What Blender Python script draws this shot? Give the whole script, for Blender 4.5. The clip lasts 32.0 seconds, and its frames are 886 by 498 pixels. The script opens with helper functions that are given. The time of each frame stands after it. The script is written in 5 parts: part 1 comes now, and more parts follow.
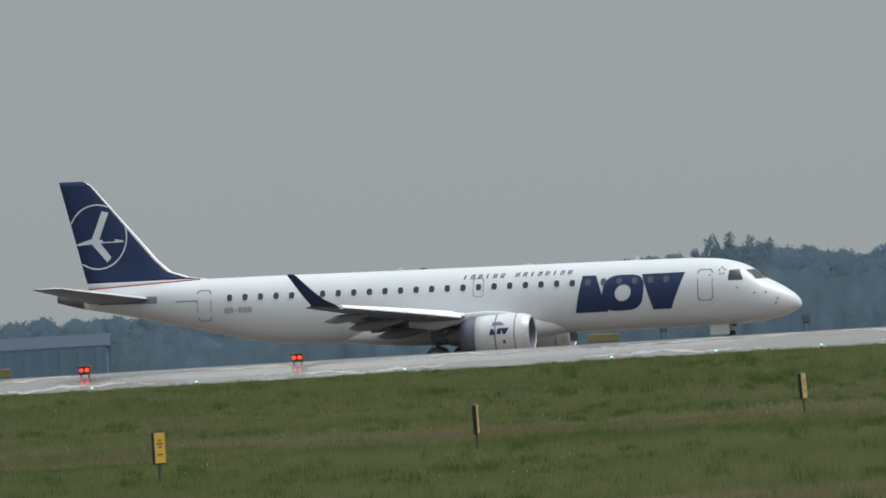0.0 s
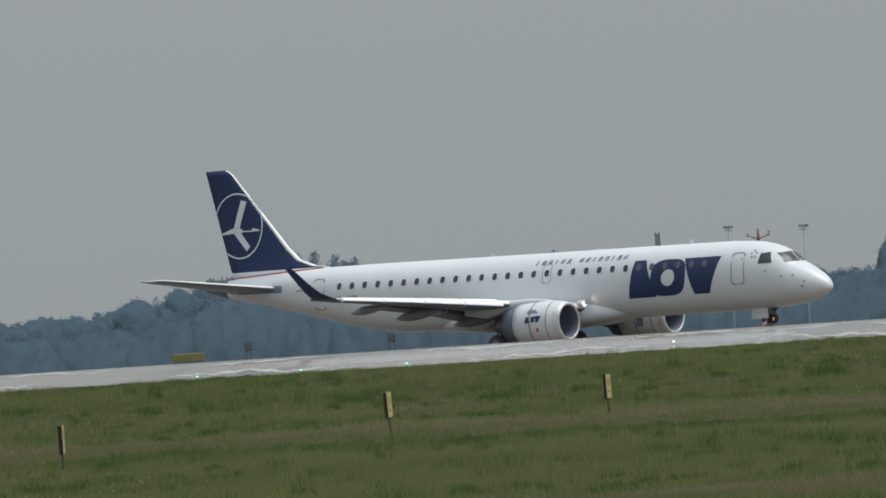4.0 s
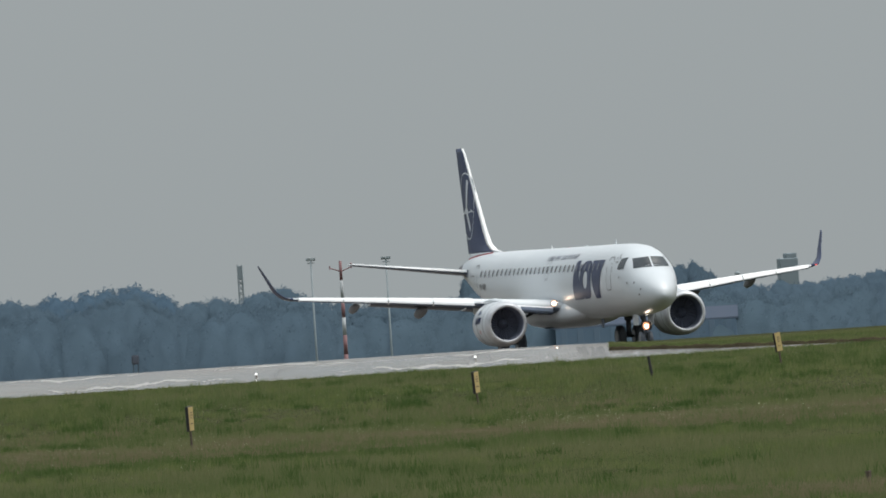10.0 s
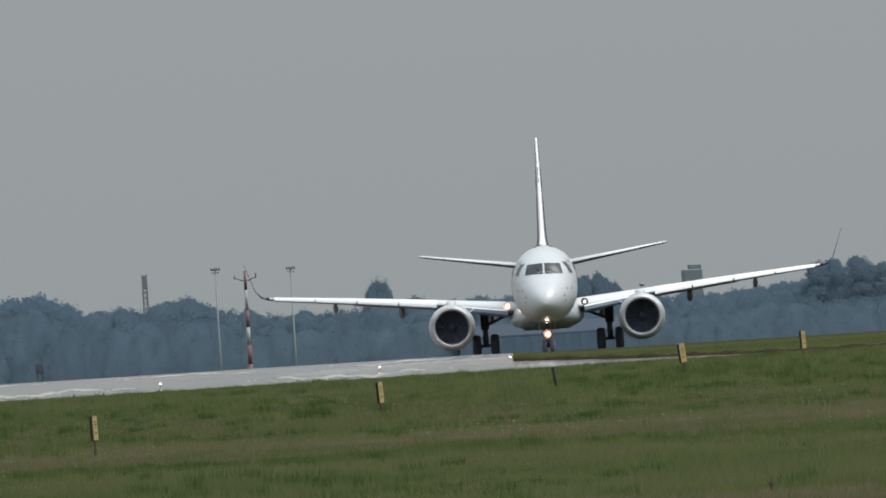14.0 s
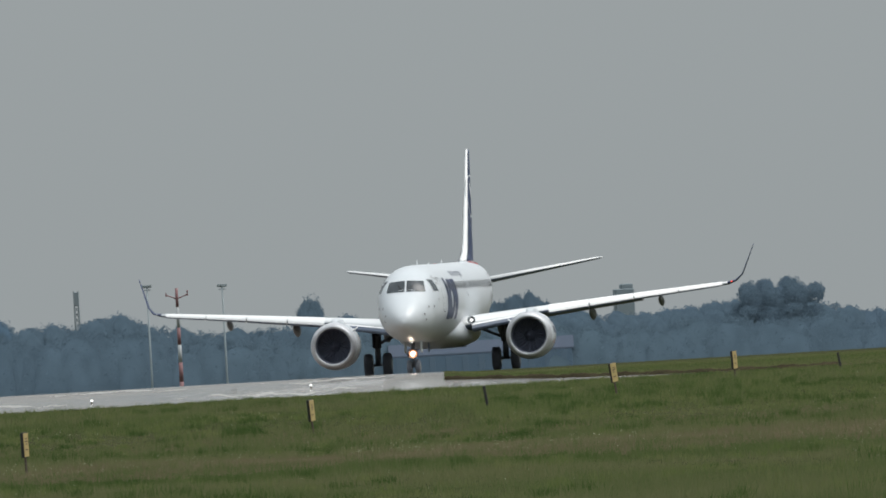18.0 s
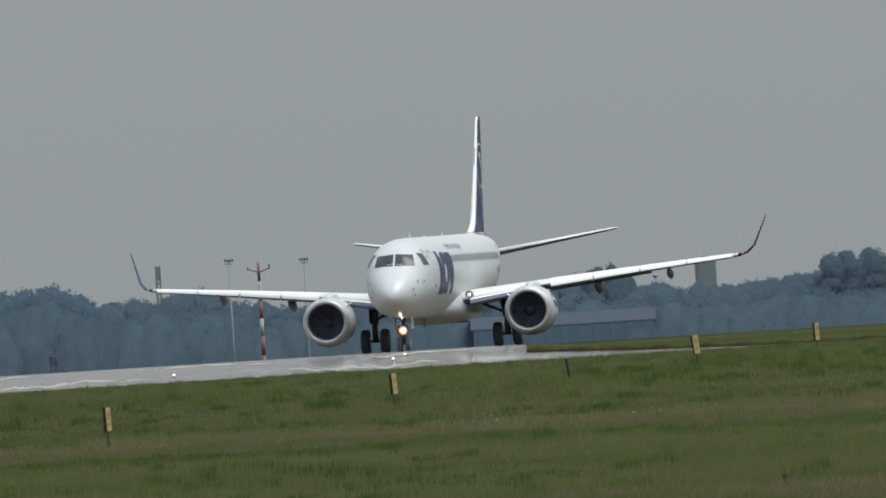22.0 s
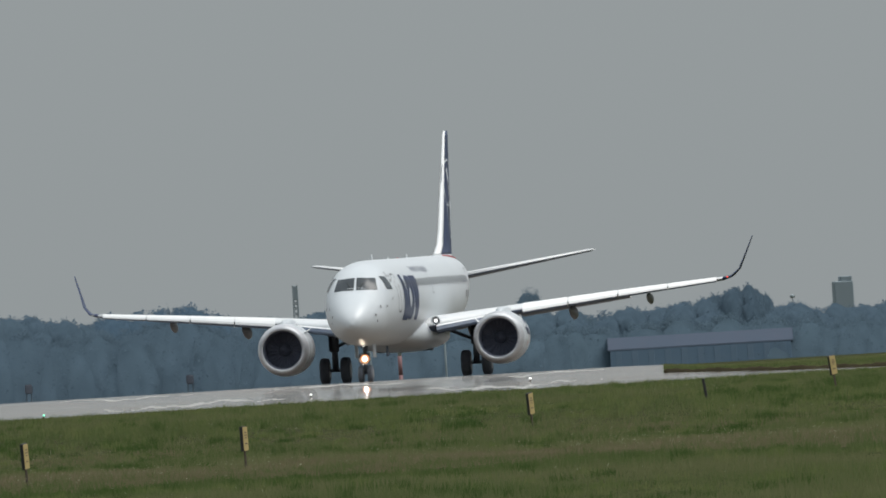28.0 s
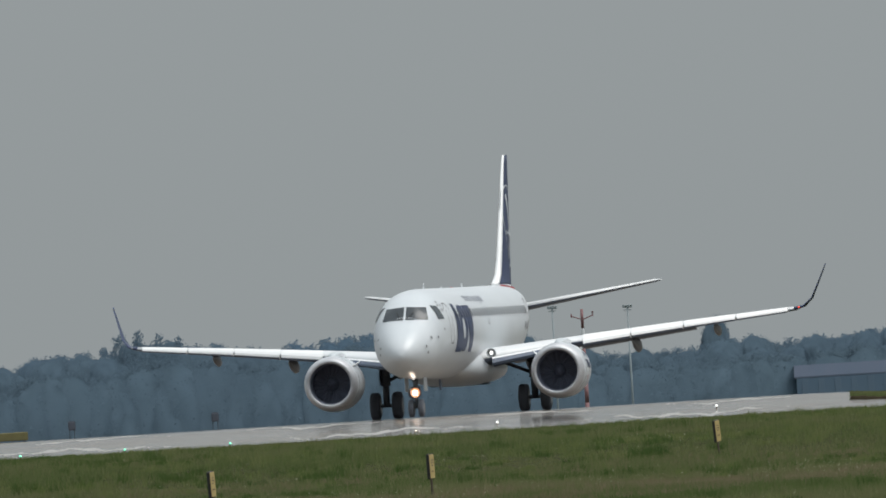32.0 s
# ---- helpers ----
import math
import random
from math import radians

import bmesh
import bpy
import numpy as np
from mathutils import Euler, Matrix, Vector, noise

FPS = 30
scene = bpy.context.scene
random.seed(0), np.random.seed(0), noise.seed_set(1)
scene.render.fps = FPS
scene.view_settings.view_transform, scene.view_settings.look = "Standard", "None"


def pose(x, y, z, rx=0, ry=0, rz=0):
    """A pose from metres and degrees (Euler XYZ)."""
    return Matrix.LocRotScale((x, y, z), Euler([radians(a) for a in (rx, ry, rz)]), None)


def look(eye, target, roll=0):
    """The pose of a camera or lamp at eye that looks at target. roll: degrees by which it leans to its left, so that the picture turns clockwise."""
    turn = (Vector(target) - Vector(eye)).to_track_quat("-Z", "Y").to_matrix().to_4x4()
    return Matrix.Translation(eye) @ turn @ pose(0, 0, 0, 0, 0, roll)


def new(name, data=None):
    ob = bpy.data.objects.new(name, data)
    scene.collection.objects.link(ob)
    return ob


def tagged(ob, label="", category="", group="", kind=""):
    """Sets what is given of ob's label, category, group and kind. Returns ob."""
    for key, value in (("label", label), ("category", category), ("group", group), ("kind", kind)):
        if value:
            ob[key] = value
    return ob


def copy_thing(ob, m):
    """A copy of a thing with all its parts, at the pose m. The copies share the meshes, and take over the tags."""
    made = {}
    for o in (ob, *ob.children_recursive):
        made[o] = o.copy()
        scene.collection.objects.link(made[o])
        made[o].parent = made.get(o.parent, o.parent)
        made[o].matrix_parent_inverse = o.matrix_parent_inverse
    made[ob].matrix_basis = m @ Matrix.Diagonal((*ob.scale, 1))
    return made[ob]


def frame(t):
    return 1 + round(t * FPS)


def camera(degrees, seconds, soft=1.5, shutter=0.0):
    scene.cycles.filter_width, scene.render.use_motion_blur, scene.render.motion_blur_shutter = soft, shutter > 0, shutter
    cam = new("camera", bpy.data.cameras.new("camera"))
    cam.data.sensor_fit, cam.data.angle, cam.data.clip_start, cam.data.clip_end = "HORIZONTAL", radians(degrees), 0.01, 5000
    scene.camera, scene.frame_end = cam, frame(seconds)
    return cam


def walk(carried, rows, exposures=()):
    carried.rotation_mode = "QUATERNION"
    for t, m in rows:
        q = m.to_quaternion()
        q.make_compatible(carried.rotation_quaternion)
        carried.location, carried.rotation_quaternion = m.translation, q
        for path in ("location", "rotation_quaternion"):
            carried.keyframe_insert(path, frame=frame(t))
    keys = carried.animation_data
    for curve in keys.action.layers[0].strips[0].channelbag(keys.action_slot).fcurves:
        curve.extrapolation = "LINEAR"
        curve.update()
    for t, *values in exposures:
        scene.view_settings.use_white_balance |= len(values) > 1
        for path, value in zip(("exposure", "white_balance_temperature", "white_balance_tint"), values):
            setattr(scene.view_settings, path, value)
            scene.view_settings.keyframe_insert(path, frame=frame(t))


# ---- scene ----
LENS = 36000.0          # picture widths of angle: 36000 steps to the radian
EYE = (0.0, 0.0, 1.1)


def aim(az, el, lean):
    """Camera pose at the standing place; degrees to the right of north, above level, and of lean."""
    a, e = radians(az), radians(el)
    way = Vector((math.sin(a) * math.cos(e), math.cos(a) * math.cos(e), math.sin(e)))
    return look(EYE, Vector(EYE) + way * 1000, lean)


cam = camera(2.4952, 32.0, soft=1.75)
walk(cam, [
    (0, aim(-2.4852, 0.2193, -3.43)),
    (0.5, aim(-2.3004, 0.2342, -3.50)),
    (1, aim(-2.1664, 0.2180, -3.52)),
    (1.5, aim(-2.0162, 0.2301, -3.60)),
    (2, aim(-1.8262, 0.2129, -3.72)),
    (2.5, aim(-1.6539, 0.2047, -3.52)),
    (3, aim(-1.5319, 0.1606, -3.45)),
    (3.5, aim(-1.4054, 0.2022, -3.73)),
    (5.5, aim(-0.8879, 0.1813, -3.28)),
    (6, aim(-0.8225, 0.1805, -3.69)),
    (6.5, aim(-0.6372, 0.1525, -3.60)),
    (7, aim(-0.4291, 0.1550, -3.59)),
    (7.5, aim(-0.3574, 0.1944, -3.48)),
    (8, aim(-0.3687, 0.2190, -3.47)),
    (8.5, aim(-0.3952, 0.2111, -3.48)),
    (9, aim(-0.3774, 0.2405, -3.59)),
    (9.5, aim(-0.2289, 0.2425, -3.59)),
    (10, aim(-0.1349, 0.2182, -3.75)),
    (10.5, aim(-0.3377, 0.1987, -3.91)),
    (11, aim(-0.2664, 0.1908, -3.96)),
    (11.5, aim(-0.0816, 0.1701, -3.96)),
    (12, aim(0.0322, 0.1888, -3.95)),
    (12.5, aim(0.0262, 0.2026, -3.80)),
    (13, aim(-0.0000, 0.2531, -3.78)),
    (13.5, aim(0.0486, 0.2508, -3.69)),
    (14, aim(0.1351, 0.2300, -3.58)),
    (14.5, aim(0.1331, 0.2210, -3.69)),
    (16.5, aim(0.1623, 0.1961, -3.80)),
    (17, aim(0.3304, 0.1963, -3.60)),
    (17.5, aim(0.3966, 0.2220, -3.29)),
    (18, aim(0.3299, 0.2705, -3.31)),
    (18.5, aim(0.2965, 0.2584, -3.24)),
    (19, aim(0.2935, 0.2570, -3.41)),
    (19.5, aim(0.3022, 0.2351, -3.46)),
    (20, aim(0.2781, 0.2744, -3.36)),
    (20.5, aim(0.2175, 0.2849, -3.36)),
    (21, aim(0.1407, 0.2838, -3.43)),
    (21.5, aim(0.1097, 0.2710, -3.45)),
    (22, aim(0.0957, 0.2079, -3.54)),
    (22.5, aim(0.0796, 0.2181, -3.43)),
    (23, aim(0.0339, 0.2644, -3.51)),
    (23.5, aim(-0.0216, 0.2938, -3.44)),
    (24, aim(-0.0643, 0.3217, -3.50)),
    (24.5, aim(-0.1289, 0.3360, -3.58)),
    (26.5, aim(-0.2644, 0.3308, -3.47)),
    (27, aim(-0.2305, 0.2979, -3.48)),
    (27.5, aim(-0.2430, 0.2943, -3.50)),
    (28, aim(-0.2866, 0.2873, -3.45)),
    (28.5, aim(-0.3742, 0.3180, -3.49)),
    (29, aim(-0.4552, 0.3473, -3.46)),
    (29.5, aim(-0.5166, 0.3695, -3.48)),
    (30, aim(-0.5544, 0.3389, -3.41)),
    (30.5, aim(-0.6226, 0.3359, -3.36)),
    (31, aim(-0.7237, 0.3346, -3.51)),
    (31.5, aim(-0.7900, 0.3618, -3.64)),
    (32, aim(-0.8055, 0.3964, -3.52)),
], exposures=[(0, 0.16), (3, 0.08), (6, 0.11), (8, 0.17), (12, 0.18), (14, 0.09), (16.5, 0.13), (18, 0.11), (19.5, 0.04), (24, 0.02), (32, -0.01)])

# ---------------------------------------------------------------- light
SUN_AZ, SUN_EL = 98.0, 63.0      # compass bearing from which the sun shines, and its height
world = bpy.data.worlds.new("overcast_haze")
scene.world = world
world.use_nodes = True
wn = world.node_tree
wn.nodes.clear()
w_out = wn.nodes.new("ShaderNodeOutputWorld")
w_bg = wn.nodes.new("ShaderNodeBackground")
w_sky = wn.nodes.new("ShaderNodeTexSky")
w_sky.sky_type = "NISHITA"
w_sky.sun_disc = False
w_sky.sun_elevation, w_sky.sun_rotation = radians(SUN_EL), radians(SUN_AZ)
w_sky.dust_density = 6.0
w_gain = wn.nodes.new("ShaderNodeMix")
w_gain.data_type = "RGBA"
w_gain.blend_type = "MIX"
w_gain.inputs["Factor"].default_value = 0.93
w_gain.inputs["B"].default_value = (3.07, 3.36, 3.45, 1)     # even grey of a hazy overcast
wn.links.new(w_sky.outputs["Color"], w_gain.inputs["A"])
# an overcast dome: three times as bright overhead as at the horizon
w_co = wn.nodes.new("ShaderNodeTexCoord")
w_xyz = wn.nodes.new("ShaderNodeSeparateXYZ")
wn.links.new(w_co.outputs["Generated"], w_xyz.inputs[0])
w_up = wn.nodes.new("ShaderNodeMath")
w_up.operation = "MAXIMUM"
wn.links.new(w_xyz.outputs["Z"], w_up.inputs[0])
w_up.inputs[1].default_value = 0.0
w_dome = wn.nodes.new("ShaderNodeMath")
w_dome.operation = "MULTIPLY_ADD"
wn.links.new(w_up.outputs[0], w_dome.inputs[0])
w_dome.inputs[1].default_value, w_dome.inputs[2].default_value = 2.0, 1.0
w_mul = wn.nodes.new("ShaderNodeVectorMath")
w_mul.operation = "SCALE"
wn.links.new(w_gain.outputs["Result"], w_mul.inputs[0])
wn.links.new(w_dome.outputs[0], w_mul.inputs["Scale"])
wn.links.new(w_mul.outputs[0], w_bg.inputs["Color"])
w_bg.inputs["Strength"].default_value = 0.10
wn.links.new(w_bg.outputs["Background"], w_out.inputs["Surface"])

sun_data = bpy.data.lights.new("sun", "SUN")
sun_data.energy, sun_data.angle, sun_data.color = 2.0, radians(36), (1.0, 0.975, 0.93)
sun = new("sun", sun_data)
sun.matrix_world = look((math.sin(radians(SUN_AZ)) * math.cos(radians(SUN_EL)) * 100, math.cos(radians(SUN_AZ)) * math.cos(radians(SUN_EL)) * 100,
                         math.sin(radians(SUN_EL)) * 100), (0, 0, 0))

# ---------------------------------------------------------------- materials


def material(name, low, high, scale=1.0, rough=0.6, metal=0.0, bump=0.0, fine=6.0, stretch=(1, 1, 1), coat=0.0, space="Object", emit=None, power=0.0,
             translucent=0.0, island=0.0, spec=0.5, rough_vary=0.0, fine_gain=0.4, coat_rough=0.28):
    """A surface that varies between two colours at two scales, with fine relief."""
    m = bpy.data.materials.new(name)
    m.use_nodes = True
    nt = m.node_tree
    nt.nodes.clear()
    out = nt.nodes.new("ShaderNodeOutputMaterial")
    bsdf = nt.nodes.new("ShaderNodeBsdfPrincipled")
    co = nt.nodes.new("ShaderNodeTexCoord")
    geo = nt.nodes.new("ShaderNodeNewGeometry")
    mp = nt.nodes.new("ShaderNodeMapping")
    mp.inputs["Scale"].default_value = stretch
    nt.links.new(geo.outputs["Position"] if space == "World" else co.outputs["Object"], mp.inputs["Vector"])
    n1 = nt.nodes.new("ShaderNodeTexNoise")
    n1.inputs["Scale"].default_value, n1.inputs["Detail"].default_value = scale, 4
    n2 = nt.nodes.new("ShaderNodeTexNoise")
    n2.inputs["Scale"].default_value, n2.inputs["Detail"].default_value = scale * fine, 3
    for n in (n1, n2):
        nt.links.new(mp.outputs["Vector"], n.inputs["Vector"])
    mid = nt.nodes.new("ShaderNodeMath")
    mid.operation = "MULTIPLY_ADD"
    nt.links.new(n2.outputs["Fac"], mid.inputs[0])
    mid.inputs[1].default_value = fine_gain
    half = nt.nodes.new("ShaderNodeMath")
    half.operation = "MULTIPLY_ADD"
    nt.links.new(n1.outputs["Fac"], half.inputs[0])
    half.inputs[1].default_value, half.inputs[2].default_value = 1.7, -0.35 - fine_gain / 2
    nt.links.new(half.outputs[0], mid.inputs[2])
    fac = mid.outputs[0]
    if island:
        isl = nt.nodes.new("ShaderNodeMath")
        isl.operation = "MULTIPLY_ADD"
        nt.links.new(geo.outputs["Random Per Island"], isl.inputs[0])
        isl.inputs[1].default_value = island
        nt.links.new(fac, isl.inputs[2])
        sub = nt.nodes.new("ShaderNodeMath")
        sub.operation = "SUBTRACT"
        sub.use_clamp = True
        nt.links.new(isl.outputs[0], sub.inputs[0])
        sub.inputs[1].default_value = island / 2
        fac = sub.outputs[0]
    mix = nt.nodes.new("ShaderNodeMix")
    mix.data_type = "RGBA"
    mix.inputs["A"].default_value, mix.inputs["B"].default_value = (*low, 1), (*high, 1)
    nt.links.new(fac, mix.inputs["Factor"])
    col = mix.outputs["Result"]
    nt.links.new(col, bsdf.inputs["Base Color"])
    bsdf.inputs["Roughness"].default_value, bsdf.inputs["Metallic"].default_value = rough, metal
    bsdf.inputs["Coat Weight"].default_value, bsdf.inputs["Coat Roughness"].default_value = coat, coat_rough
    bsdf.inputs["Specular IOR Level"].default_value = spec
    if rough_vary:
        rv = nt.nodes.new("ShaderNodeMath")
        rv.operation = "MULTIPLY_ADD"
        rv.use_clamp = True
        nt.links.new(fac, rv.inputs[0])
        rv.inputs[1].default_value, rv.inputs[2].default_value = rough_vary, rough - rough_vary / 2
        nt.links.new(rv.outputs[0], bsdf.inputs["Roughness"])
    if emit:
        bsdf.inputs["Emission Color"].default_value = (*emit, 1)
        bsdf.inputs["Emission Strength"].default_value = power
    if bump:
        b = nt.nodes.new("ShaderNodeBump")
        b.inputs["Strength"].default_value, b.inputs["Distance"].default_value = 0.6, bump
        nt.links.new(n2.outputs["Fac"], b.inputs["Height"])
        nt.links.new(b.outputs["Normal"], bsdf.inputs["Normal"])
    if translucent:
        tr = nt.nodes.new("ShaderNodeBsdfTranslucent")
        nt.links.new(col, tr.inputs["Color"])
        mx = nt.nodes.new("ShaderNodeMixShader")
        mx.inputs[0].default_value = translucent
        nt.links.new(bsdf.outputs[0], mx.inputs[1])
        nt.links.new(tr.outputs[0], mx.inputs[2])
        nt.links.new(mx.outputs[0], out.inputs["Surface"])
    else:
        nt.links.new(bsdf.outputs[0], out.inputs["Surface"])
    return m


WHITE = material("white_aircraft_paint", (0.555, 0.593, 0.628), (0.615, 0.645, 0.673), 0.35, 0.36, coat=0.22, fine=9)
WINGGREY = material("light_grey_wing_paint", (0.66, 0.68, 0.70), (0.76, 0.77, 0.78), 0.5, 0.38, fine=8)
# grey underwing paint, made darker and bluer to stand in for shade
BELLYGREY = material("shaded_underwing_grey", (0.12, 0.15, 0.21), (0.165, 0.20, 0.265), 0.8, 0.5)
NAVY = material("navy_blue_paint", (0.014, 0.028, 0.082), (0.020, 0.036, 0.102), 0.6, 0.42, spec=0.3)
REDLINE = material("dark_red_stripe", (0.36, 0.02, 0.03), (0.45, 0.03, 0.045), 2.0, 0.35)
STEEL = material("bare_metal_lip", (0.36, 0.37, 0.40), (0.70, 0.71, 0.73), 1.6, 0.5, 0.4, fine=5)
ALU = material("polished_leading_edge", (0.78, 0.79, 0.80), (0.86, 0.86, 0.86), 1.5, 0.5)
STRUT = material("grey_gear_leg", (0.12, 0.135, 0.155), (0.20, 0.21, 0.23), 4.0, 0.5, 0.2)
# tyre, duct and blade colours lifted to blue-grey to imitate haze
TYRE = material("haze_lifted_tyre_rubber", (0.135, 0.148, 0.176), (0.170, 0.182, 0.210), 6.0, 0.75, bump=0.004)
RIM = material("grey_wheel_rim", (0.3, 0.3, 0.31), (0.45, 0.45, 0.45), 5.0, 0.4, 0.6)
DARK = material("haze_lifted_dark", (0.118, 0.132, 0.180), (0.132, 0.147, 0.196), 3.0, 0.6)
BLADE = material("titanium_fan_blade", (0.082, 0.092, 0.126), (0.092, 0.102, 0.138), 3.0, 0.7)
PANE = material("dark_cabin_window", (0.024, 0.028, 0.046), (0.036, 0.042, 0.062), 3.0, 0.12)
SCREEN = material("cockpit_glass", (0.030, 0.038, 0.046), (0.055, 0.064, 0.074), 2.0, 0.25, spec=0.4)
SEAM = material("door_seam_grey", (0.13, 0.135, 0.15), (0.20, 0.205, 0.22), 4.0, 0.6)
FADED = material("window_in_logo", (0.055, 0.062, 0.10), (0.080, 0.086, 0.125), 4.0, 0.3)
EXHAUST = material("exhaust_metal", (0.10, 0.10, 0.11), (0.16, 0.16, 0.17), 2.0, 0.45, 0.5)
FAIRING = material("dull_flap_fairing", (0.18, 0.19, 0.21), (0.24, 0.25, 0.27), 2.0, 0.5)
# orange glow for the glare round a lamp, wider than its lens
LAMP = material("lamp_glare_halo", (0.9, 0.8, 0.7), (1, 0.9, 0.8), 1.0, 0.3, emit=(1.0, 0.42, 0.22), power=1.1)
LAMPCORE = material("lit_lamp_core", (1, 1, 1), (1, 1, 1), 1.0, 0.3, emit=(1.0, 0.86, 0.70), power=60.0)
ROOTCORE = material("lit_root_lamp_core", (1, 1, 1), (1, 1, 1), 1.0, 0.3, emit=(1.0, 0.80, 0.60), power=32.0)
REDLAMP = material("lit_red_lamp", (0.8, 0.1, 0.05), (0.9, 0.15, 0.08), 1.0, 0.3, emit=(1.0, 0.055, 0.03), power=1.0)
GREENLAMP = material("lit_green_lamp", (0.5, 0.9, 0.7), (0.6, 1, 0.8), 1.0, 0.3, emit=(0.10, 0.85, 0.50), power=1.1)
WHITELAMP = material("lit_white_lamp", (0.9, 0.9, 0.9), (1, 1, 1), 1.0, 0.3, emit=(1.0, 1.0, 0.95), power=1.4)
CONCRETE = material("pale_runway_concrete", (0.132, 0.106, 0.084), (0.212, 0.177, 0.147), 0.12, 0.17, bump=0.0003, fine=5, stretch=(1, 0.2, 1), space="World", spec=0.15, rough_vary=0.28, coat=0.27, coat_rough=0.022)
# pale colour that imitates bright mirage glare on the concrete
GLARELINE = material("mirage_glare", (0.26, 0.245, 0.23), (0.45, 0.43, 0.405), 0.3, 0.32, fine=6, stretch=(1, 0.3, 1), space="World", spec=0.4)
EARTH = material("grassy_soil", (0.036, 0.045, 0.020), (0.064, 0.062, 0.036), 0.022, 1.0, bump=0.03, fine=24, stretch=(0.35, 1, 1), space="World", spec=0.0)
GRASS = material("meadow_grass", (0.082, 0.140, 0.036), (0.232, 0.222, 0.117), 0.022, 0.7, fine=120, stretch=(0.3, 1.0, 0.0), space="World", translucent=0.5, island=0.35, spec=0.1, fine_gain=0.7)
RANK = material("rank_dark_grass", (0.054, 0.102, 0.026), (0.100, 0.150, 0.044), 0.3, 0.7, fine=8, stretch=(1, 1, 0), space="World", translucent=0.5, island=0.5, spec=0.1)
FRESH = material("fresh_light_grass", (0.125, 0.180, 0.050), (0.225, 0.232, 0.105), 0.3, 0.7, fine=8, stretch=(1, 1, 0), space="World", translucent=0.5, island=0.5, spec=0.1)
STRAW = material("dry_straw_grass", (0.175, 0.155, 0.085), (0.290, 0.238, 0.155), 0.06, 0.75, fine=14, stretch=(0.3, 1.0, 0.0), space="World", translucent=0.5, island=0.3, spec=0.1)
FLOWER = material("white_flowers", (0.50, 0.49, 0.33), (0.66, 0.64, 0.46), 1.0, 0.7)
BOARD = material("yellow_sign_face", (0.55, 0.33, 0.04), (0.66, 0.41, 0.07), 5.0, 0.55)
BOARDPALE = material("faded_yellow_face", (0.40, 0.30, 0.12), (0.50, 0.39, 0.17), 5.0, 0.6)
BLACK = material("black_metal", (0.010, 0.010, 0.011), (0.03, 0.028, 0.026), 5.0, 0.6)
POST = material("rusty_post", (0.05, 0.04, 0.03), (0.12, 0.09, 0.06), 9.0, 0.7, bump=0.003)
# both leaf colours hold the blue-grey of distance haze, not plain foliage green
LEAF = material("hazed_leaves", (0.078, 0.116, 0.158), (0.083, 0.122, 0.154), 0.012, 0.8, fine=30, space="World", translucent=0.1, spec=0.0)
LEAFDARK = material("hazed_spruce_needles", (0.074, 0.118, 0.170), (0.080, 0.126, 0.172), 0.05, 0.8, fine=9, space="World", translucent=0.1, spec=0.0)
SOIL = material("bare_brown_soil", (0.030, 0.026, 0.016), (0.060, 0.050, 0.032), 0.8, 0.95, bump=0.03, fine=8, space="World", spec=0.0)
# bark tinted blue with the same haze
BARK = material("hazed_bark", (0.10, 0.14, 0.17), (0.13, 0.17, 0.20), 2.0, 0.85, bump=0.02)
# mast red greyed to imitate haze
MASTRED = material("hazed_red_mast_paint", (0.20, 0.10, 0.105), (0.25, 0.125, 0.13), 1.0, 0.6)
MASTWHITE = material("white_mast_paint", (0.36, 0.38, 0.40), (0.44, 0.46, 0.47), 1.0, 0.6)
# far masts, buildings and boards: haze mixed into each colour, GALV to PIER
GALV = material("hazed_galvanised_mast", (0.228, 0.272, 0.294), (0.248, 0.292, 0.312), 1.0, 0.6)
BRICK = material("hazed_brick_wall", (0.114, 0.180, 0.258), (0.126, 0.190, 0.264), 0.35, 0.85, fine=6)
ROOFRED = material("hazed_red_roof", (0.112, 0.152, 0.216), (0.130, 0.156, 0.219), 0.35, 0.85, fine=6)
TOWERGREY = material("hazed_concrete_tower", (0.205, 0.250, 0.278), (0.215, 0.260, 0.288), 0.3, 0.85)
TOWERBLUE = material("hazed_lattice_steel", (0.215, 0.255, 0.278), (0.235, 0.275, 0.298), 1.0, 0.7)
LEGGREY = material("hazed_board_leg", (0.080, 0.112, 0.145), (0.090, 0.120, 0.152), 2.0, 0.7)
HAZERED = material("hazed_red_board", (0.092, 0.112, 0.148), (0.116, 0.116, 0.150), 1.5, 0.7)
PIER = material("hazed_brick_pier", (0.122, 0.188, 0.262), (0.136, 0.195, 0.266), 0.6, 0.85, fine=6)
OLIVE = material("dull_yellow_sign", (0.125, 0.115, 0.045), (0.180, 0.165, 0.065), 3.0, 0.6)

# ---------------------------------------------------------------- mesh helpers


def mesh_from(name, verts, faces, mat, smooth=False):
    me = bpy.data.meshes.new(name)
    me.from_pydata([tuple(v) for v in verts], [], [tuple(f) for f in faces])
    if mat:
        me.materials.append(mat)
    if smooth:
        me.shade_smooth()
    me.update()
    return me


def piece(name, verts, faces, mat, parent=None, label="", smooth=False):
    ob = new(name, mesh_from(name, verts, faces, mat, smooth))
    ob.parent = parent
    if label:
        ob["label"] = label
    return ob


def part(name, bm, mat, parent=None, label="", smooth=False):
    me = bpy.data.meshes.new(name)
    bm.to_mesh(me)
    bm.free()
    me.materials.append(mat)
    if smooth:
        me.shade_smooth()
    ob = new(name, me)
    ob.parent = parent
    if label:
        ob["label"] = label
    return ob


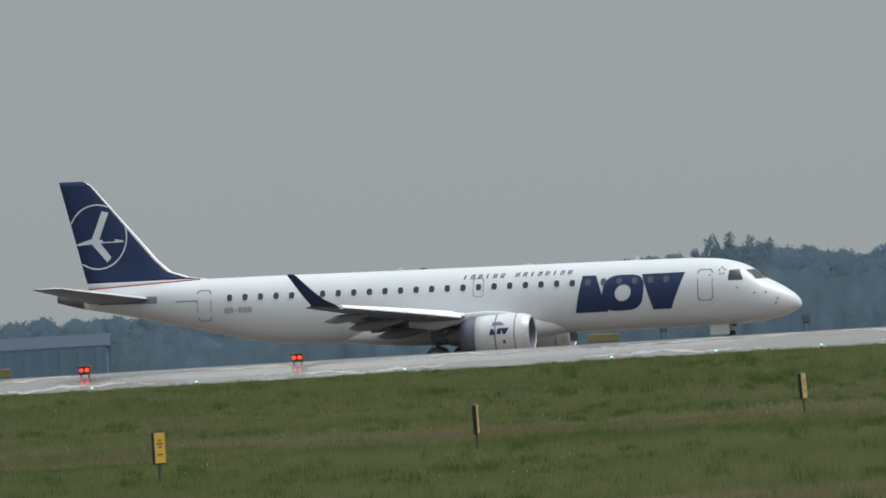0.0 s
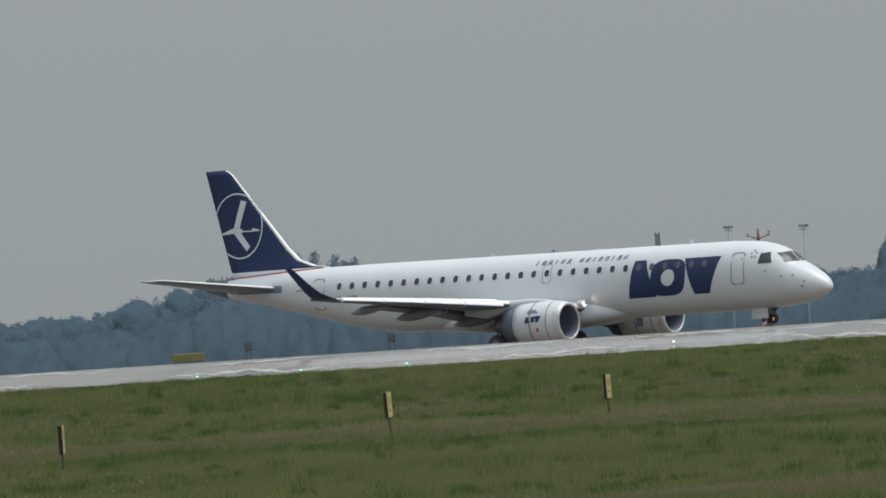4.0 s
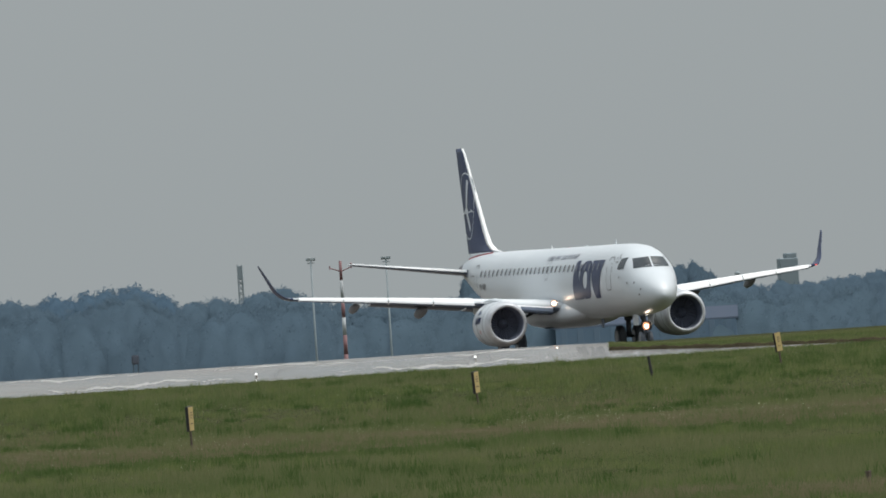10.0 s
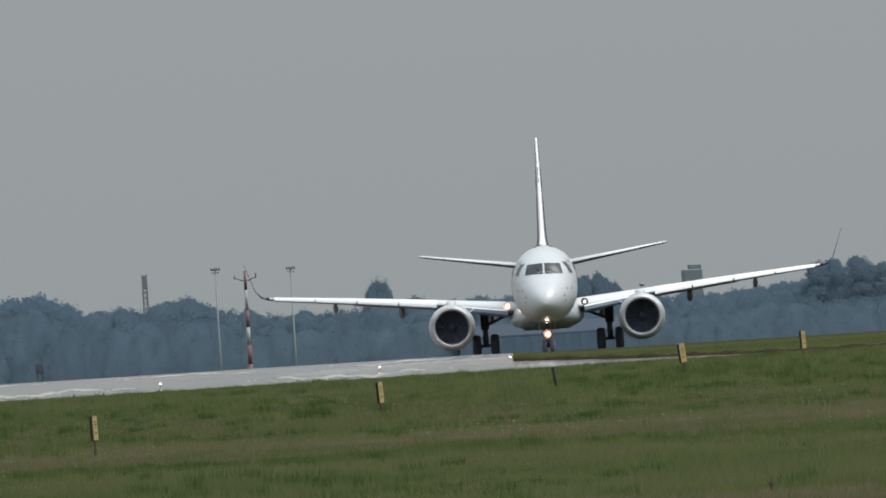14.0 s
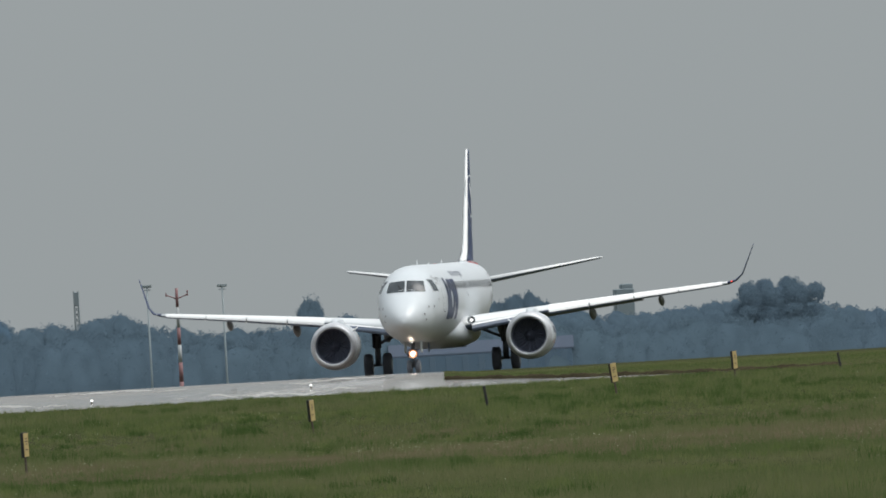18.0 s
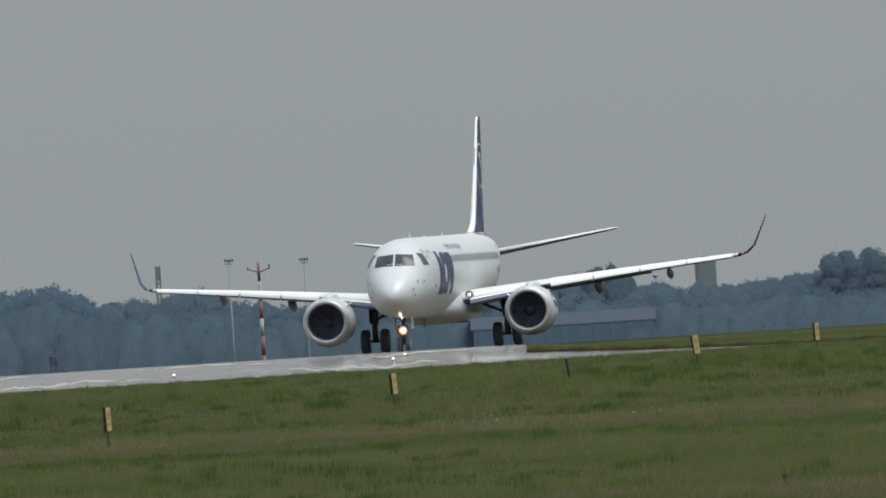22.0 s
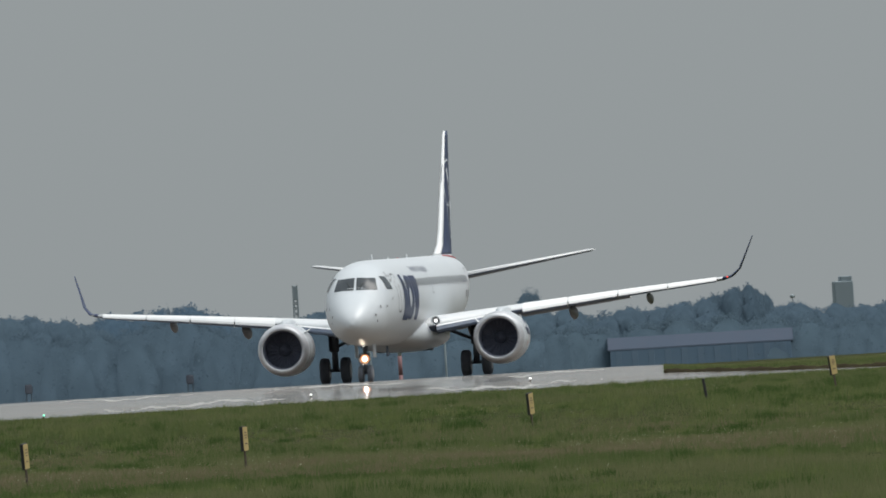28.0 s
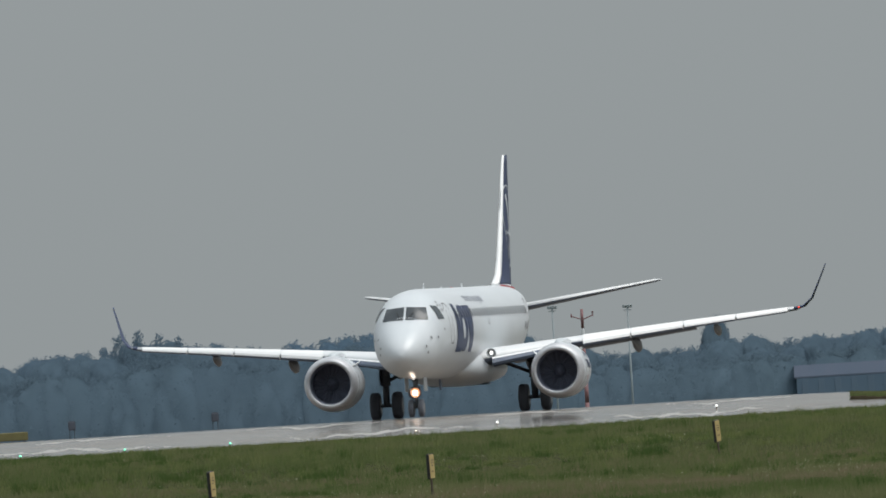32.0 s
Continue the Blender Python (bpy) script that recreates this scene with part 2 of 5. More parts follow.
def tube(bm, a, b, r0, r1=None, n=10):
    """A capped round bar from a to b."""
    a, b = Vector(a), Vector(b)
    r1 = r0 if r1 is None else r1
    q = (b - a).to_track_quat("Z", "Y")
    rings = []
    for c, r in ((a, r0), (b, r1)):
        rings.append([bm.verts.new(c + q @ Vector((r * math.cos(2 * math.pi * i / n), r * math.sin(2 * math.pi * i / n), 0))) for i in range(n)])
    for i in range(n):
        j = (i + 1) % n
        bm.faces.new((rings[0][i], rings[0][j], rings[1][j], rings[1][i]))
    bm.faces.new(rings[0][::-1])
    bm.faces.new(rings[1])
    return bm


def block(bm, lo, hi, bevel=0.0):
    """A box between two corners, with chamfered edges."""
    r = bmesh.ops.create_cube(bm, size=1.0)["verts"]
    lo, hi = Vector(lo), Vector(hi)
    for v in r:
        v.co = (lo + hi) / 2 + Vector([v.co[i] * (hi[i] - lo[i]) for i in range(3)])
    if bevel:
        es = {e for v in r for e in v.link_edges}
        bmesh.ops.bevel(bm, geom=list(es), offset=bevel, segments=1, affect="EDGES")
    return bm


def lathe(profile, n, axis_at=(0, 0, 0)):
    """Rings about the y axis from (y, radius) pairs; returns verts and faces."""
    vs, fs = [], []
    for y, r in profile:
        for i in range(n):
            a = 2 * math.pi * i / n
            vs.append((axis_at[0] + r * math.cos(a), axis_at[1] + y, axis_at[2] + r * math.sin(a)))
    for k in range(len(profile) - 1):
        for i in range(n):
            j = (i + 1) % n
            fs.append((k * n + i, k * n + j, (k + 1) * n + j, (k + 1) * n + i))
    return vs, fs


def smooth_curve(xs, ys):
    """A smooth line through the given stations (monotone cubic)."""
    xs, ys = np.array(xs, float), np.array(ys, float)
    h = np.diff(xs)
    d = np.diff(ys) / h
    m = np.zeros(len(xs))
    m[0], m[-1] = d[0], d[-1]
    for i in range(1, len(xs) - 1):
        m[i] = 0 if d[i - 1] * d[i] <= 0 else 2 * d[i - 1] * d[i] / (d[i - 1] + d[i])

    def f(x):
        x = np.clip(np.asarray(x, float), xs[0], xs[-1])
        i = np.clip(np.searchsorted(xs, x, side="right") - 1, 0, len(xs) - 2)
        t = (x - xs[i]) / h[i]
        return ((1 + 2 * t) * (1 - t) ** 2 * ys[i] + t * (1 - t) ** 2 * h[i] * m[i] + t * t * (3 - 2 * t) * ys[i + 1] + t * t * (t - 1) * h[i] * m[i + 1])
    return f


# ---------------------------------------------------------------- ground
# height of the land along the line of sight: meadow hollow, runway shoulder, crest, then the lower taxiway and the plain
LAND = smooth_curve([0, 150, 300, 360, 430, 480, 525, 562, 620, 690, 701, 735, 765, 790, 832, 870, 905, 930, 957, 985, 1001, 1021, 1060, 1200, 1600, 2000, 3000, 5200],
                    [-0.6, -1.15, -1.32, -1.20, -1.10, -0.90, -0.57, -0.46, -0.44, -0.45, -0.40, -0.18, -0.01, 0.055, 0.01, -0.045, -0.14, -0.23, -0.33, -0.58, -0.75, -0.96, -1.2, -2.5, -6, -9, -10, -10])


def ramp(x, a, b):
    t = np.clip((np.asarray(x, float) - a) / (b - a), 0, 1)
    return t * t * (3 - 2 * t)


def land(x, y):
    """Ground height at a place; the grass island beside the junction lies a little lower."""
    x, y = np.asarray(x, float), np.asarray(y, float)
    r = np.hypot(x, y)
    side = x / np.maximum(r, 1) * LENS
    island = ramp(side, 150, 330) * ramp(r, 735, 775) * (1 - ramp(r, 850, 900)) * (y > 0)
    return LAND(r) - 0.20 * island


def sheet(name, azs, rs, mat, lift=0.0, keep=None):
    """Part of the land as one mesh over bearings and distances."""
    vs = []
    for r in rs:
        for a in azs:
            x, y = r * math.sin(a), r * math.cos(a)
            vs.append((x, y, float(land(x, y)) + lift))
    n = len(azs)
    fs = []
    for k in range(len(rs) - 1):
        for i in range(n - 1):
            if keep is None or keep((azs[i] + azs[i + 1]) / 2, (rs[k] + rs[k + 1]) / 2):
                fs.append((k * n + i, k * n + i + 1, (k + 1) * n + i + 1, (k + 1) * n + i))
    return piece(name, vs, fs, mat, smooth=True)


fine_az = [radians(-5 + 0.1 * i) for i in range(81)]
wide_az = [radians(a) for a in range(-180, -5, 7)] + fine_az + [radians(a) for a in range(4, 180, 7)] + [radians(180)]
rings = [0.0, 1, 20, 60, 110, 160, 200] + list(range(230, 690, 14)) + list(range(690, 900, 6)) + list(range(900, 1080, 12)) + [1120, 1200, 1400, 1700, 2000, 2500, 3000, 3800, 4900]
ground = tagged(sheet("ground", wide_az, rings, EARTH), "rough green meadow ground around the airfield", "ground", kind="structure")

CORNER = 197 / LENS      # bearing of the grass island's corner


def front_of_island(a):
    return float(np.interp(a * LENS, [197, 412, 662, 760], [735, 716, 702, 700.5]))


road_az = sorted([radians(-6 + 0.05 * i) for i in range(125)] + [CORNER])
road_az = [a for a in road_az if a < CORNER + 1e-9]
paved_rs = list(range(700, 900, 5)) + list(range(900, 1070, 10))
runway = tagged(sheet("runway", road_az, paved_rs, CONCRETE, 0.025), "pale concrete runway with a sunlit wet-looking sheen", "runway", kind="structure")
# narrow arm of pavement that runs on in front of the grass island
arm_v, arm_f = [], []
arm_az = [CORNER + (760 - 197) / LENS * i / 24 for i in range(25)]
for a in arm_az:
    for k in range(5):
        r = 700 + (front_of_island(a) - 700) * k / 4
        x, y = r * math.sin(a), r * math.cos(a)
        arm_v.append((x, y, float(land(x, y)) + 0.025))
for i in range(24):
    for k in range(4):
        arm_f.append((i * 5 + k, i * 5 + 5 + k, i * 5 + 6 + k, i * 5 + 1 + k))
tagged(piece("pavement", arm_v, arm_f, CONCRETE, smooth=True), "narrow concrete strip in front of the grass island", "pavement", kind="structure")
# low bare bank where the grass island meets the concrete
bank_v, bank_f = [], []
bank_az = [CORNER + (900 - 197) / LENS * i / 140 for i in range(141)]
for i, a in enumerate(bank_az):
    h = 0.14 + 0.015 * math.sin(i * 1.7) + 0.025 * math.sin(i * 0.43)
    for d, lift in ((-0.25, 0.02), (0.0, h * 0.7), (0.9, h), (1.8, 0.0)):
        r = front_of_island(a) + d
        x, y = r * math.sin(a), r * math.cos(a)
        bank_v.append((x, y, float(land(x, y)) + lift))
for i in range(140):
    for k in range(3):
        bank_f.append((i * 4 + k, i * 4 + 4 + k, i * 4 + 5 + k, i * 4 + 1 + k))
tagged(piece("soil_bank", bank_v, bank_f, SOIL, smooth=True), "low bare brown bank at the island's edge", "bank", kind="structure")
mark_az = [radians(-4.2 + 0.005 * i) for i in range(870) if radians(-4.2 + 0.005 * i) < CORNER]


def glare_streak(a, r):
    """Two wavering broken lines along the runway, where mirage glare is painted on."""
    for r0, wide, k in ((719, 4.5, 1.0), (768, 5.0, 1.4)):
        mid = r0 + 6 * math.sin(a * 700 * k) + 4 * math.sin(a * 1900 + k) + 2 * math.sin(a * 5300)
        if abs(r - mid) < wide * (0.25 + 0.75 * math.sin(a * 420 * k + r0) + 0.3 * math.sin(a * 3100)):
            return True
    return False


tagged(sheet("runway_glare", mark_az, list(range(703, 785, 3)), GLARELINE, 0.03, keep=glare_streak), "broken pale lines of painted mirage glare along the runway", "road marking", kind="structure")

# ---------------------------------------------------------------- the airliner
# stations run back from the nose tip; in the thing's space x is starboard, y forward, z up, with the main wheels under the origin
AXLE = 18.13
F_TOP = smooth_curve([0, 0.08, 0.32, 0.76, 1.38, 1.85, 2.35, 2.7, 3.3, 4.2, 6, 14, 22, 29, 31.5, 33.5, 36, 37, 38.42],
                     [2.33, 2.56, 2.84, 3.17, 3.53, 3.77, 4.20, 4.39, 4.62, 4.80, 4.89, 4.94, 4.99, 5.04, 5.04, 5.00, 4.83, 4.72, 4.52])
F_LOW = smooth_curve([0, 0.08, 0.3, 0.7, 1.38, 2.44, 4, 15, 25, 27, 29, 31.5, 34, 36, 37, 38.42], [2.33, 2.16, 2.02, 1.84, 1.66, 1.52, 1.45, 1.44, 1.48, 1.62, 1.98, 2.58, 3.18, 3.60, 3.80, 4.18])
F_HALF = smooth_curve([0, 0.08, 0.3, 0.7, 1.2, 1.9, 2.9, 4.6, 6.2, 27, 29, 31, 33, 35, 37, 38.42], [0.0, 0.22, 0.45, 0.70, 0.92, 1.15, 1.36, 1.48, 1.52, 1.52, 1.47, 1.33, 1.08, 0.75, 0.37, 0.15])


def hull(b, z):
    """Half width of the fuselage at a station and height."""
    t, l = F_TOP(b), F_LOW(b)
    q = np.clip((z - (t + l) / 2) / ((t - l) / 2), -1, 1)
    return F_HALF(b) * np.power(np.maximum(1 - np.abs(q) ** 2.15, 0), 1 / 2.15)


def side_point(b, z, side, lift=0.012):
    """A point just proud of the fuselage side. side: 1 starboard, -1 port."""
    return (side * (float(hull(b, z)) + lift), AXLE - b, z)


def front_point(x, z, lift=0.012):
    """A point just proud of the nose, met from ahead."""
    a, c = 0.0, 6.0
    for _ in range(40):
        b = (a + c) / 2
        if F_LOW(b) < z < F_TOP(b) and hull(b, z) > abs(x):
            c = b
        else:
            a = b
    return (x, AXLE - c + lift, z + lift * 0.6)


def decal(name, quads, side, mat, parent, nu=8, nv=4, lift=0.012, label=""):
    """Paint or glass on the fuselage side: quads of four (station, height) corners."""
    vs, fs = [], []
    for q in quads:
        o = len(vs)
        for j in range(nv + 1):
            for i in range(nu + 1):
                u, v = i / nu, j / nv
                b = (q[0][0] * (1 - u) + q[1][0] * u) * (1 - v) + (q[3][0] * (1 - u) + q[2][0] * u) * v
                z = (q[0][1] * (1 - u) + q[1][1] * u) * (1 - v) + (q[3][1] * (1 - u) + q[2][1] * u) * v
                vs.append(side_point(b, z, side, lift))
        for j in range(nv):
            for i in range(nu):
                a = o + j * (nu + 1) + i
                f = (a, a + 1, a + nu + 2, a + nu + 1)
                fs.append(f if side < 0 else f[::-1])
    bm = bmesh.new()
    bv = [bm.verts.new(v) for v in vs]
    for f in fs:
        bm.faces.new([bv[i] for i in f])
    bmesh.ops.remove_doubles(bm, verts=bm.verts, dist=0.002)
    return part(name, bm, mat, parent, label, smooth=True)


def outline(name, b0, b1, z0, z1, side, parent, w=0.045, cut=0.12):
    """The seam round a door with cut corners."""
    loop = [(b0 + cut, z0), (b1 - cut, z0), (b1, z0 + cut), (b1, z1 - cut), (b1 - cut, z1), (b0 + cut, z1), (b0, z1 - cut), (b0, z0 + cut)]
    cb, cz = (b0 + b1) / 2, (z0 + z1) / 2
    inner = [(b + math.copysign(w, cb - b), z + math.copysign(w, cz - z)) for b, z in loop]
    quads = [(loop[i], loop[(i + 1) % 8], inner[(i + 1) % 8], inner[i]) for i in range(8)]
    return decal(name, quads, side, SEAM, parent, 3, 1, 0.010)


FOIL = [(0, 0.0), (0.012, 0.17), (0.05, 0.32), (0.12, 0.43), (0.25, 0.5), (0.40, 0.48), (0.6, 0.36), (0.8, 0.19), (1.0, 0.015)]


def foil_loft(sections, lo=0.0, hi=1.0, swell=1.0):
    """A lifting surface through sections of (station of the leading edge, x, z, chord, thickness, bank in degrees)."""
    ring = [(c, t) for c, t in FOIL if lo <= c <= hi] + [(c, -t * 0.8) for c, t in reversed(FOIL) if lo <= c <= hi and c > 0]
    vs, fs = [], []
    n = len(ring)
    for b, x, z, ch, th, bank in sections:
        s, c = math.sin(radians(bank)), math.cos(radians(bank))
        for u, t in ring:
            d = t * th * ch * swell
            vs.append((x - d * s * (1 if x >= 0 else -1), AXLE - (b + u * ch), z + d * c))
    for k in range(len(sections) - 1):
        for i in range(n):
            j = (i + 1) % n
            fs.append((k * n + i, k * n + j, (k + 1) * n + j, (k + 1) * n + i))
    fs.append(tuple(range(n)))
    fs.append(tuple(range((len(sections) - 1) * n, len(sections) * n))[::-1])
    return vs, fs


def drooped(row, drop=0.2):
    """A slat: the front of the wing section, tipped nose down about its rear edge."""
    vs, fs = foil_loft(row, 0, 0.12)
    n = len(vs) // 2
    out = []
    for k, r in enumerate(row):
        rear = AXLE - (r[0] + 0.12 * r[3])
        out += [(x, y, z - drop * (y - rear)) for x, y, z in vs[k * n:(k + 1) * n]]
    return out, fs


def closed(vs, fs):
    """Mesh data with all faces turned outward."""
    bm = bmesh.new()
    bv = [bm.verts.new(v) for v in vs]
    for f in fs:
        if len(set(f)) > 2:
            try:
                bm.faces.new([bv[i] for i in f])
            except ValueError:
                pass
    bmesh.ops.recalc_face_normals(bm, faces=bm.faces)
    return bm


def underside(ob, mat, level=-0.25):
    """Paint the faces that look down with a second material, which deepens their shade."""
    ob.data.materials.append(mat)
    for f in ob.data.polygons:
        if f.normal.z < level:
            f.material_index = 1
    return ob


def wheel(name, x, y, r, w, parent):
    """Tyre with rounded shoulders and a rim on each side."""
    prof = [(-w * 0.5, r * 0.55), (-w * 0.5, r * 0.84), (-w * 0.40, r * 0.96), (-w * 0.2, r), (0, r * 0.995), (w * 0.2, r), (w * 0.40, r * 0.96), (w * 0.5, r * 0.84), (w * 0.5, r * 0.55)]
    vs, fs = lathe(prof, 28)
    turn = [(x + v[1], y + v[0], r + v[2]) for v in vs]
    hub = new(name)
    hub.parent = parent
    part("tyre", closed(turn, fs), TYRE, hub, "black rubber tyre", True)
    for s in (-1, 1):
        vs, fs = lathe([(0.0, r * 0.56), (0.03, r * 0.5), (-0.03, r * 0.34), (0.02, r * 0.16), (0.025, 0.001)], 20)
        part("rim", closed([(x + s * (w * 0.46 + v[1]), y + v[0], r + v[2]) for v in vs], fs), RIM, hub, "", True)
    return hub


def build_airliner():
    plane = new("airliner")
    tagged(plane, "white twin-engine jet airliner with navy tail, taxiing with lights on", "airplane")

    # fuselage
    st = [0.001, 0.03, 0.08, 0.15, 0.25, 0.4, 0.6, 0.85, 1.1, 1.4, 1.7, 2.0, 2.3, 2.6, 2.9, 3.3, 3.7, 4.2, 4.8, 5.5, 6.5] + [8 + i for i in range(18)] + [26 + 0.6 * i for i in range(18)] + [36.6, 37.0]
    n = 56
    vs, fs = [], []
    for b in st:
        t, l, w = F_TOP(b), F_LOW(b), F_HALF(b)
        for i in range(n):
            a = 2 * math.pi * i / n
            cx, cz = math.cos(a), math.sin(a)
            e = 2 / 2.15
            vs.append((float(w) * math.copysign(abs(cx) ** e, cx), AXLE - b, float(t + l) / 2 + float(t - l) / 2 * math.copysign(abs(cz) ** e, cz)))
    for k in range(len(st) - 1):
        for i in range(n):
            j = (i + 1) % n
            fs.append((k * n + i, (k + 1) * n + i, (k + 1) * n + j, k * n + j))
    fs.append(tuple(range(n)))
    fs.append(tuple(range((len(st) - 1) * n, len(st) * n))[::-1])
    body = part("fuselage", closed(vs, fs), WHITE, plane, "glossy white rounded fuselage", True)
    # dark tail cone with the outlet at its end
    vs, fs = [], []
    cone = [37.0, 37.35, 37.7, 38.1, 38.42, 38.36]
    for k, b in enumerate(cone):
        t, l, w = float(F_TOP(b)), float(F_LOW(b)), float(F_HALF(b))
        g = 0.012 if k < 5 else -0.05
        for i in range(24):
            a = 2 * math.pi * i / 24
            vs.append(((w + g) * math.cos(a), AXLE - b, (t + l) / 2 + ((t - l) / 2 + g) * math.sin(a)))
    for k in range(len(cone) - 1):
        for i in range(24):
            j = (i + 1) % 24
            fs.append((k * 24 + i, k * 24 + j, (k + 1) * 24 + j, (k + 1) * 24 + i))
    fs.append(tuple(range(120, 144)))
    part("tail_cone", closed(vs, fs), EXHAUST, plane, "dark sooty metal tail cone", True)
    # belly fairing where the wing joins
    vs, fs = [], []
    fb = [(11.2, 0.02, 0.01), (11.8, 0.75, 0.25), (12.6, 1.15, 0.46), (13.8, 1.5, 0.62), (15.5, 1.72, 0.70), (18, 1.76, 0.72), (20.5, 1.62, 0.66), (22.3, 1.2, 0.5), (23.8, 0.6, 0.3), (24.8, 0.02, 0.02)]
    for b, w, h in fb:
        for i in range(28):
            a = 2 * math.pi * i / 28
            vs.append((w * math.copysign(abs(math.cos(a)) ** 0.8, math.cos(a)), AXLE - b, 1.82 + h * math.copysign(abs(math.sin(a)) ** 0.8, math.sin(a)) * (1.25 if math.sin(a) > 0 else 1.0)))
    for k in range(len(fb) - 1):
        for i in range(28):
            j = (i + 1) % 28
            fs.append((k * 28 + i, k * 28 + j, (k + 1) * 28 + j, (k + 1) * 28 + i))
    part("wing_fairing", closed(vs, fs), WHITE, plane, "smooth white belly fairing", True)

    for s in (1, -1):
        bm = bmesh.new()
        block(bm, (s * 0.72 - 0.4, AXLE - 18.8, 1.13), (s * 0.72 + 0.4, AXLE - 17.6, 1.2), 0.05)
        part("wheel_well", bm, DARK, plane, "open dark wheel bay")
    # cabin windows, both sides, one mesh for each side
    for side in (1, -1):
        shape = [(math.copysign(abs(math.cos(a)) ** 0.7, math.cos(a)) * 0.148, math.copysign(abs(math.sin(a)) ** 0.7, math.sin(a)) * 0.172) for a in [2 * math.pi * i / 12 for i in range(12)]]
        ring = [(side * (float(hull(15, 3.98 + z)) + 0.010), b, 3.98 + z) for b, z in shape]
        rim = [(side * (float(hull(15, 3.98 + z * 1.18)) + 0.006), b * 1.25, 3.98 + z * 1.18) for b, z in shape]
        pane_me = mesh_from("cabin_window", ring, [tuple(range(12)) if side < 0 else tuple(range(12))[::-1]], PANE)
        faded_me = mesh_from("cabin_window", [(v[0] + side * 0.012, v[1], v[2]) for v in ring], [tuple(range(12)) if side < 0 else tuple(range(12))[::-1]], FADED)
        rim_me = mesh_from("window_surround", rim, [tuple(range(12)) if side < 0 else tuple(range(12))[::-1]], WINGGREY)
        for i in range(29):
            b = 29.15 - 0.806 * i
            w = new("cabin_window", faded_me if b < 10.9 else pane_me)
            w.parent = plane
            up = 0.0062 * (b - 21.0)
            w.location = (side * (float(hull(b, 3.98 + up)) - float(hull(15, 3.98)) + 0.012), AXLE - b, up)
            if b >= 10.9:
                r = new("window_surround", rim_me)
                r.parent = w

    # doors and hatches
    for side in (1, -1):
        outline("front_door_seam", 4.22, 5.0, 2.72, 4.30, side, plane)
        outline("rear_door_seam", 30.12, 30.88, 2.90, 4.48, side, plane)
        outline("overwing_exit_seam", 16.0, 16.55, 3.45, 4.42, side, plane, 0.03, 0.1)
        decal("door_handle", [((4.30, 3.95), (4.42, 3.95), (4.42, 4.0), (4.30, 4.0))], side, SEAM, plane, 2, 1)
        # small sensors on the nose
        for b, z in ((2.95, 3.25), (1.55, 2.95), (1.0, 2.62), (1.1, 2.38), (2.1, 2.95)):
            decal("sensor_probe", [((b, z), (b + 0.09, z), (b + 0.09, z + 0.09), (b, z + 0.09))], side, SEAM, plane, 1, 1, 0.03)

    # cockpit windows
    for s in (1, -1):
        quad = [(0.04, 3.70), (0.88, 3.67), (0.76, 4.15), (0.04, 4.20)]
        vs, fs = [], []
        for j in range(7):
            for i in range(9):
                u, v = i / 8, j / 6
                x = (quad[0][0] * (1 - u) + quad[1][0] * u) * (1 - v) + (quad[3][0] * (1 - u) + quad[2][0] * u) * v
                z = (quad[0][1] * (1 - u) + quad[1][1] * u) * (1 - v) + (quad[3][1] * (1 - u) + quad[2][1] * u) * v
                vs.append(front_point(s * x, z))
        for j in range(6):
            for i in range(8):
                a = j * 9 + i
                f = (a, a + 1, a + 10, a + 9)
                fs.append(f if s > 0 else f[::-1])
        piece("windscreen", vs, fs, SCREEN, plane, "grey tinted cockpit windscreen pane", True)
        decal("cockpit_side_window", [((2.70, 3.68), (3.46, 3.68), (3.40, 4.19), (2.92, 4.22))], s, SCREEN, plane, 6, 6, 0.014, "dark cockpit side window")
        bm = bmesh.new()
        a, b = front_point(s * 0.10, 3.72, 0.05), front_point(s * 0.34, 3.98, 0.05)
        tube(bm, a, b, 0.014, 0.010, 6)
        part("wiper", bm, BLACK, plane)

    # livery: big navy mark of three joined shapes on each side
    z0 = 2.40
    for side in (1, -1):
        def mark(x, y):
            """A point of the mark, from its own drawing units: 0 to 430 along, 0 to 150 up; it leans towards the end of the row."""
            b = 11.32 - x * 0.01325 if side > 0 else 5.62 + x * 0.01325
            return (b, z0 + y * 0.0125)
        shapes = [
            [[(0, 0), (128, 0), (84, 148), (32, 148)]],                                # leaning block, broad at the foot
            [[(302, 0), (372, 0), (430, 144), (262, 144)]],                            # leaning wedge, broad at the top
        ]
        ring = []
        for i in range(28):
            qd = []
            for a, k in ((2 * math.pi * i / 28, 1), (2 * math.pi * (i + 1) / 28, 1), (2 * math.pi * (i + 1) / 28, 0), (2 * math.pi * i / 28, 0)):
                ca, sa = math.cos(a), math.sin(a)
                if k:
                    px, py = 80 * math.copysign(abs(ca) ** 0.62, ca), 72 * math.copysign(abs(sa) ** 0.62, sa)
                else:
                    px, py = 31 * ca, 33 * sa
                qd.append((188 + px + 0.13 * py, 73 + py))
            ring.append(qd)
        shapes.append(ring)
        for k, quads in enumerate(shapes):
            quads = [[mark(*p) for p in q] for q in quads]
            if side < 0:
                quads = [[q[1], q[0], q[3], q[2]] for q in quads]
            decal("navy_mark", quads, side, NAVY, plane, 5 if k < 2 else 2, 8 if k < 2 else 4, 0.013, "large navy blue painted shape")
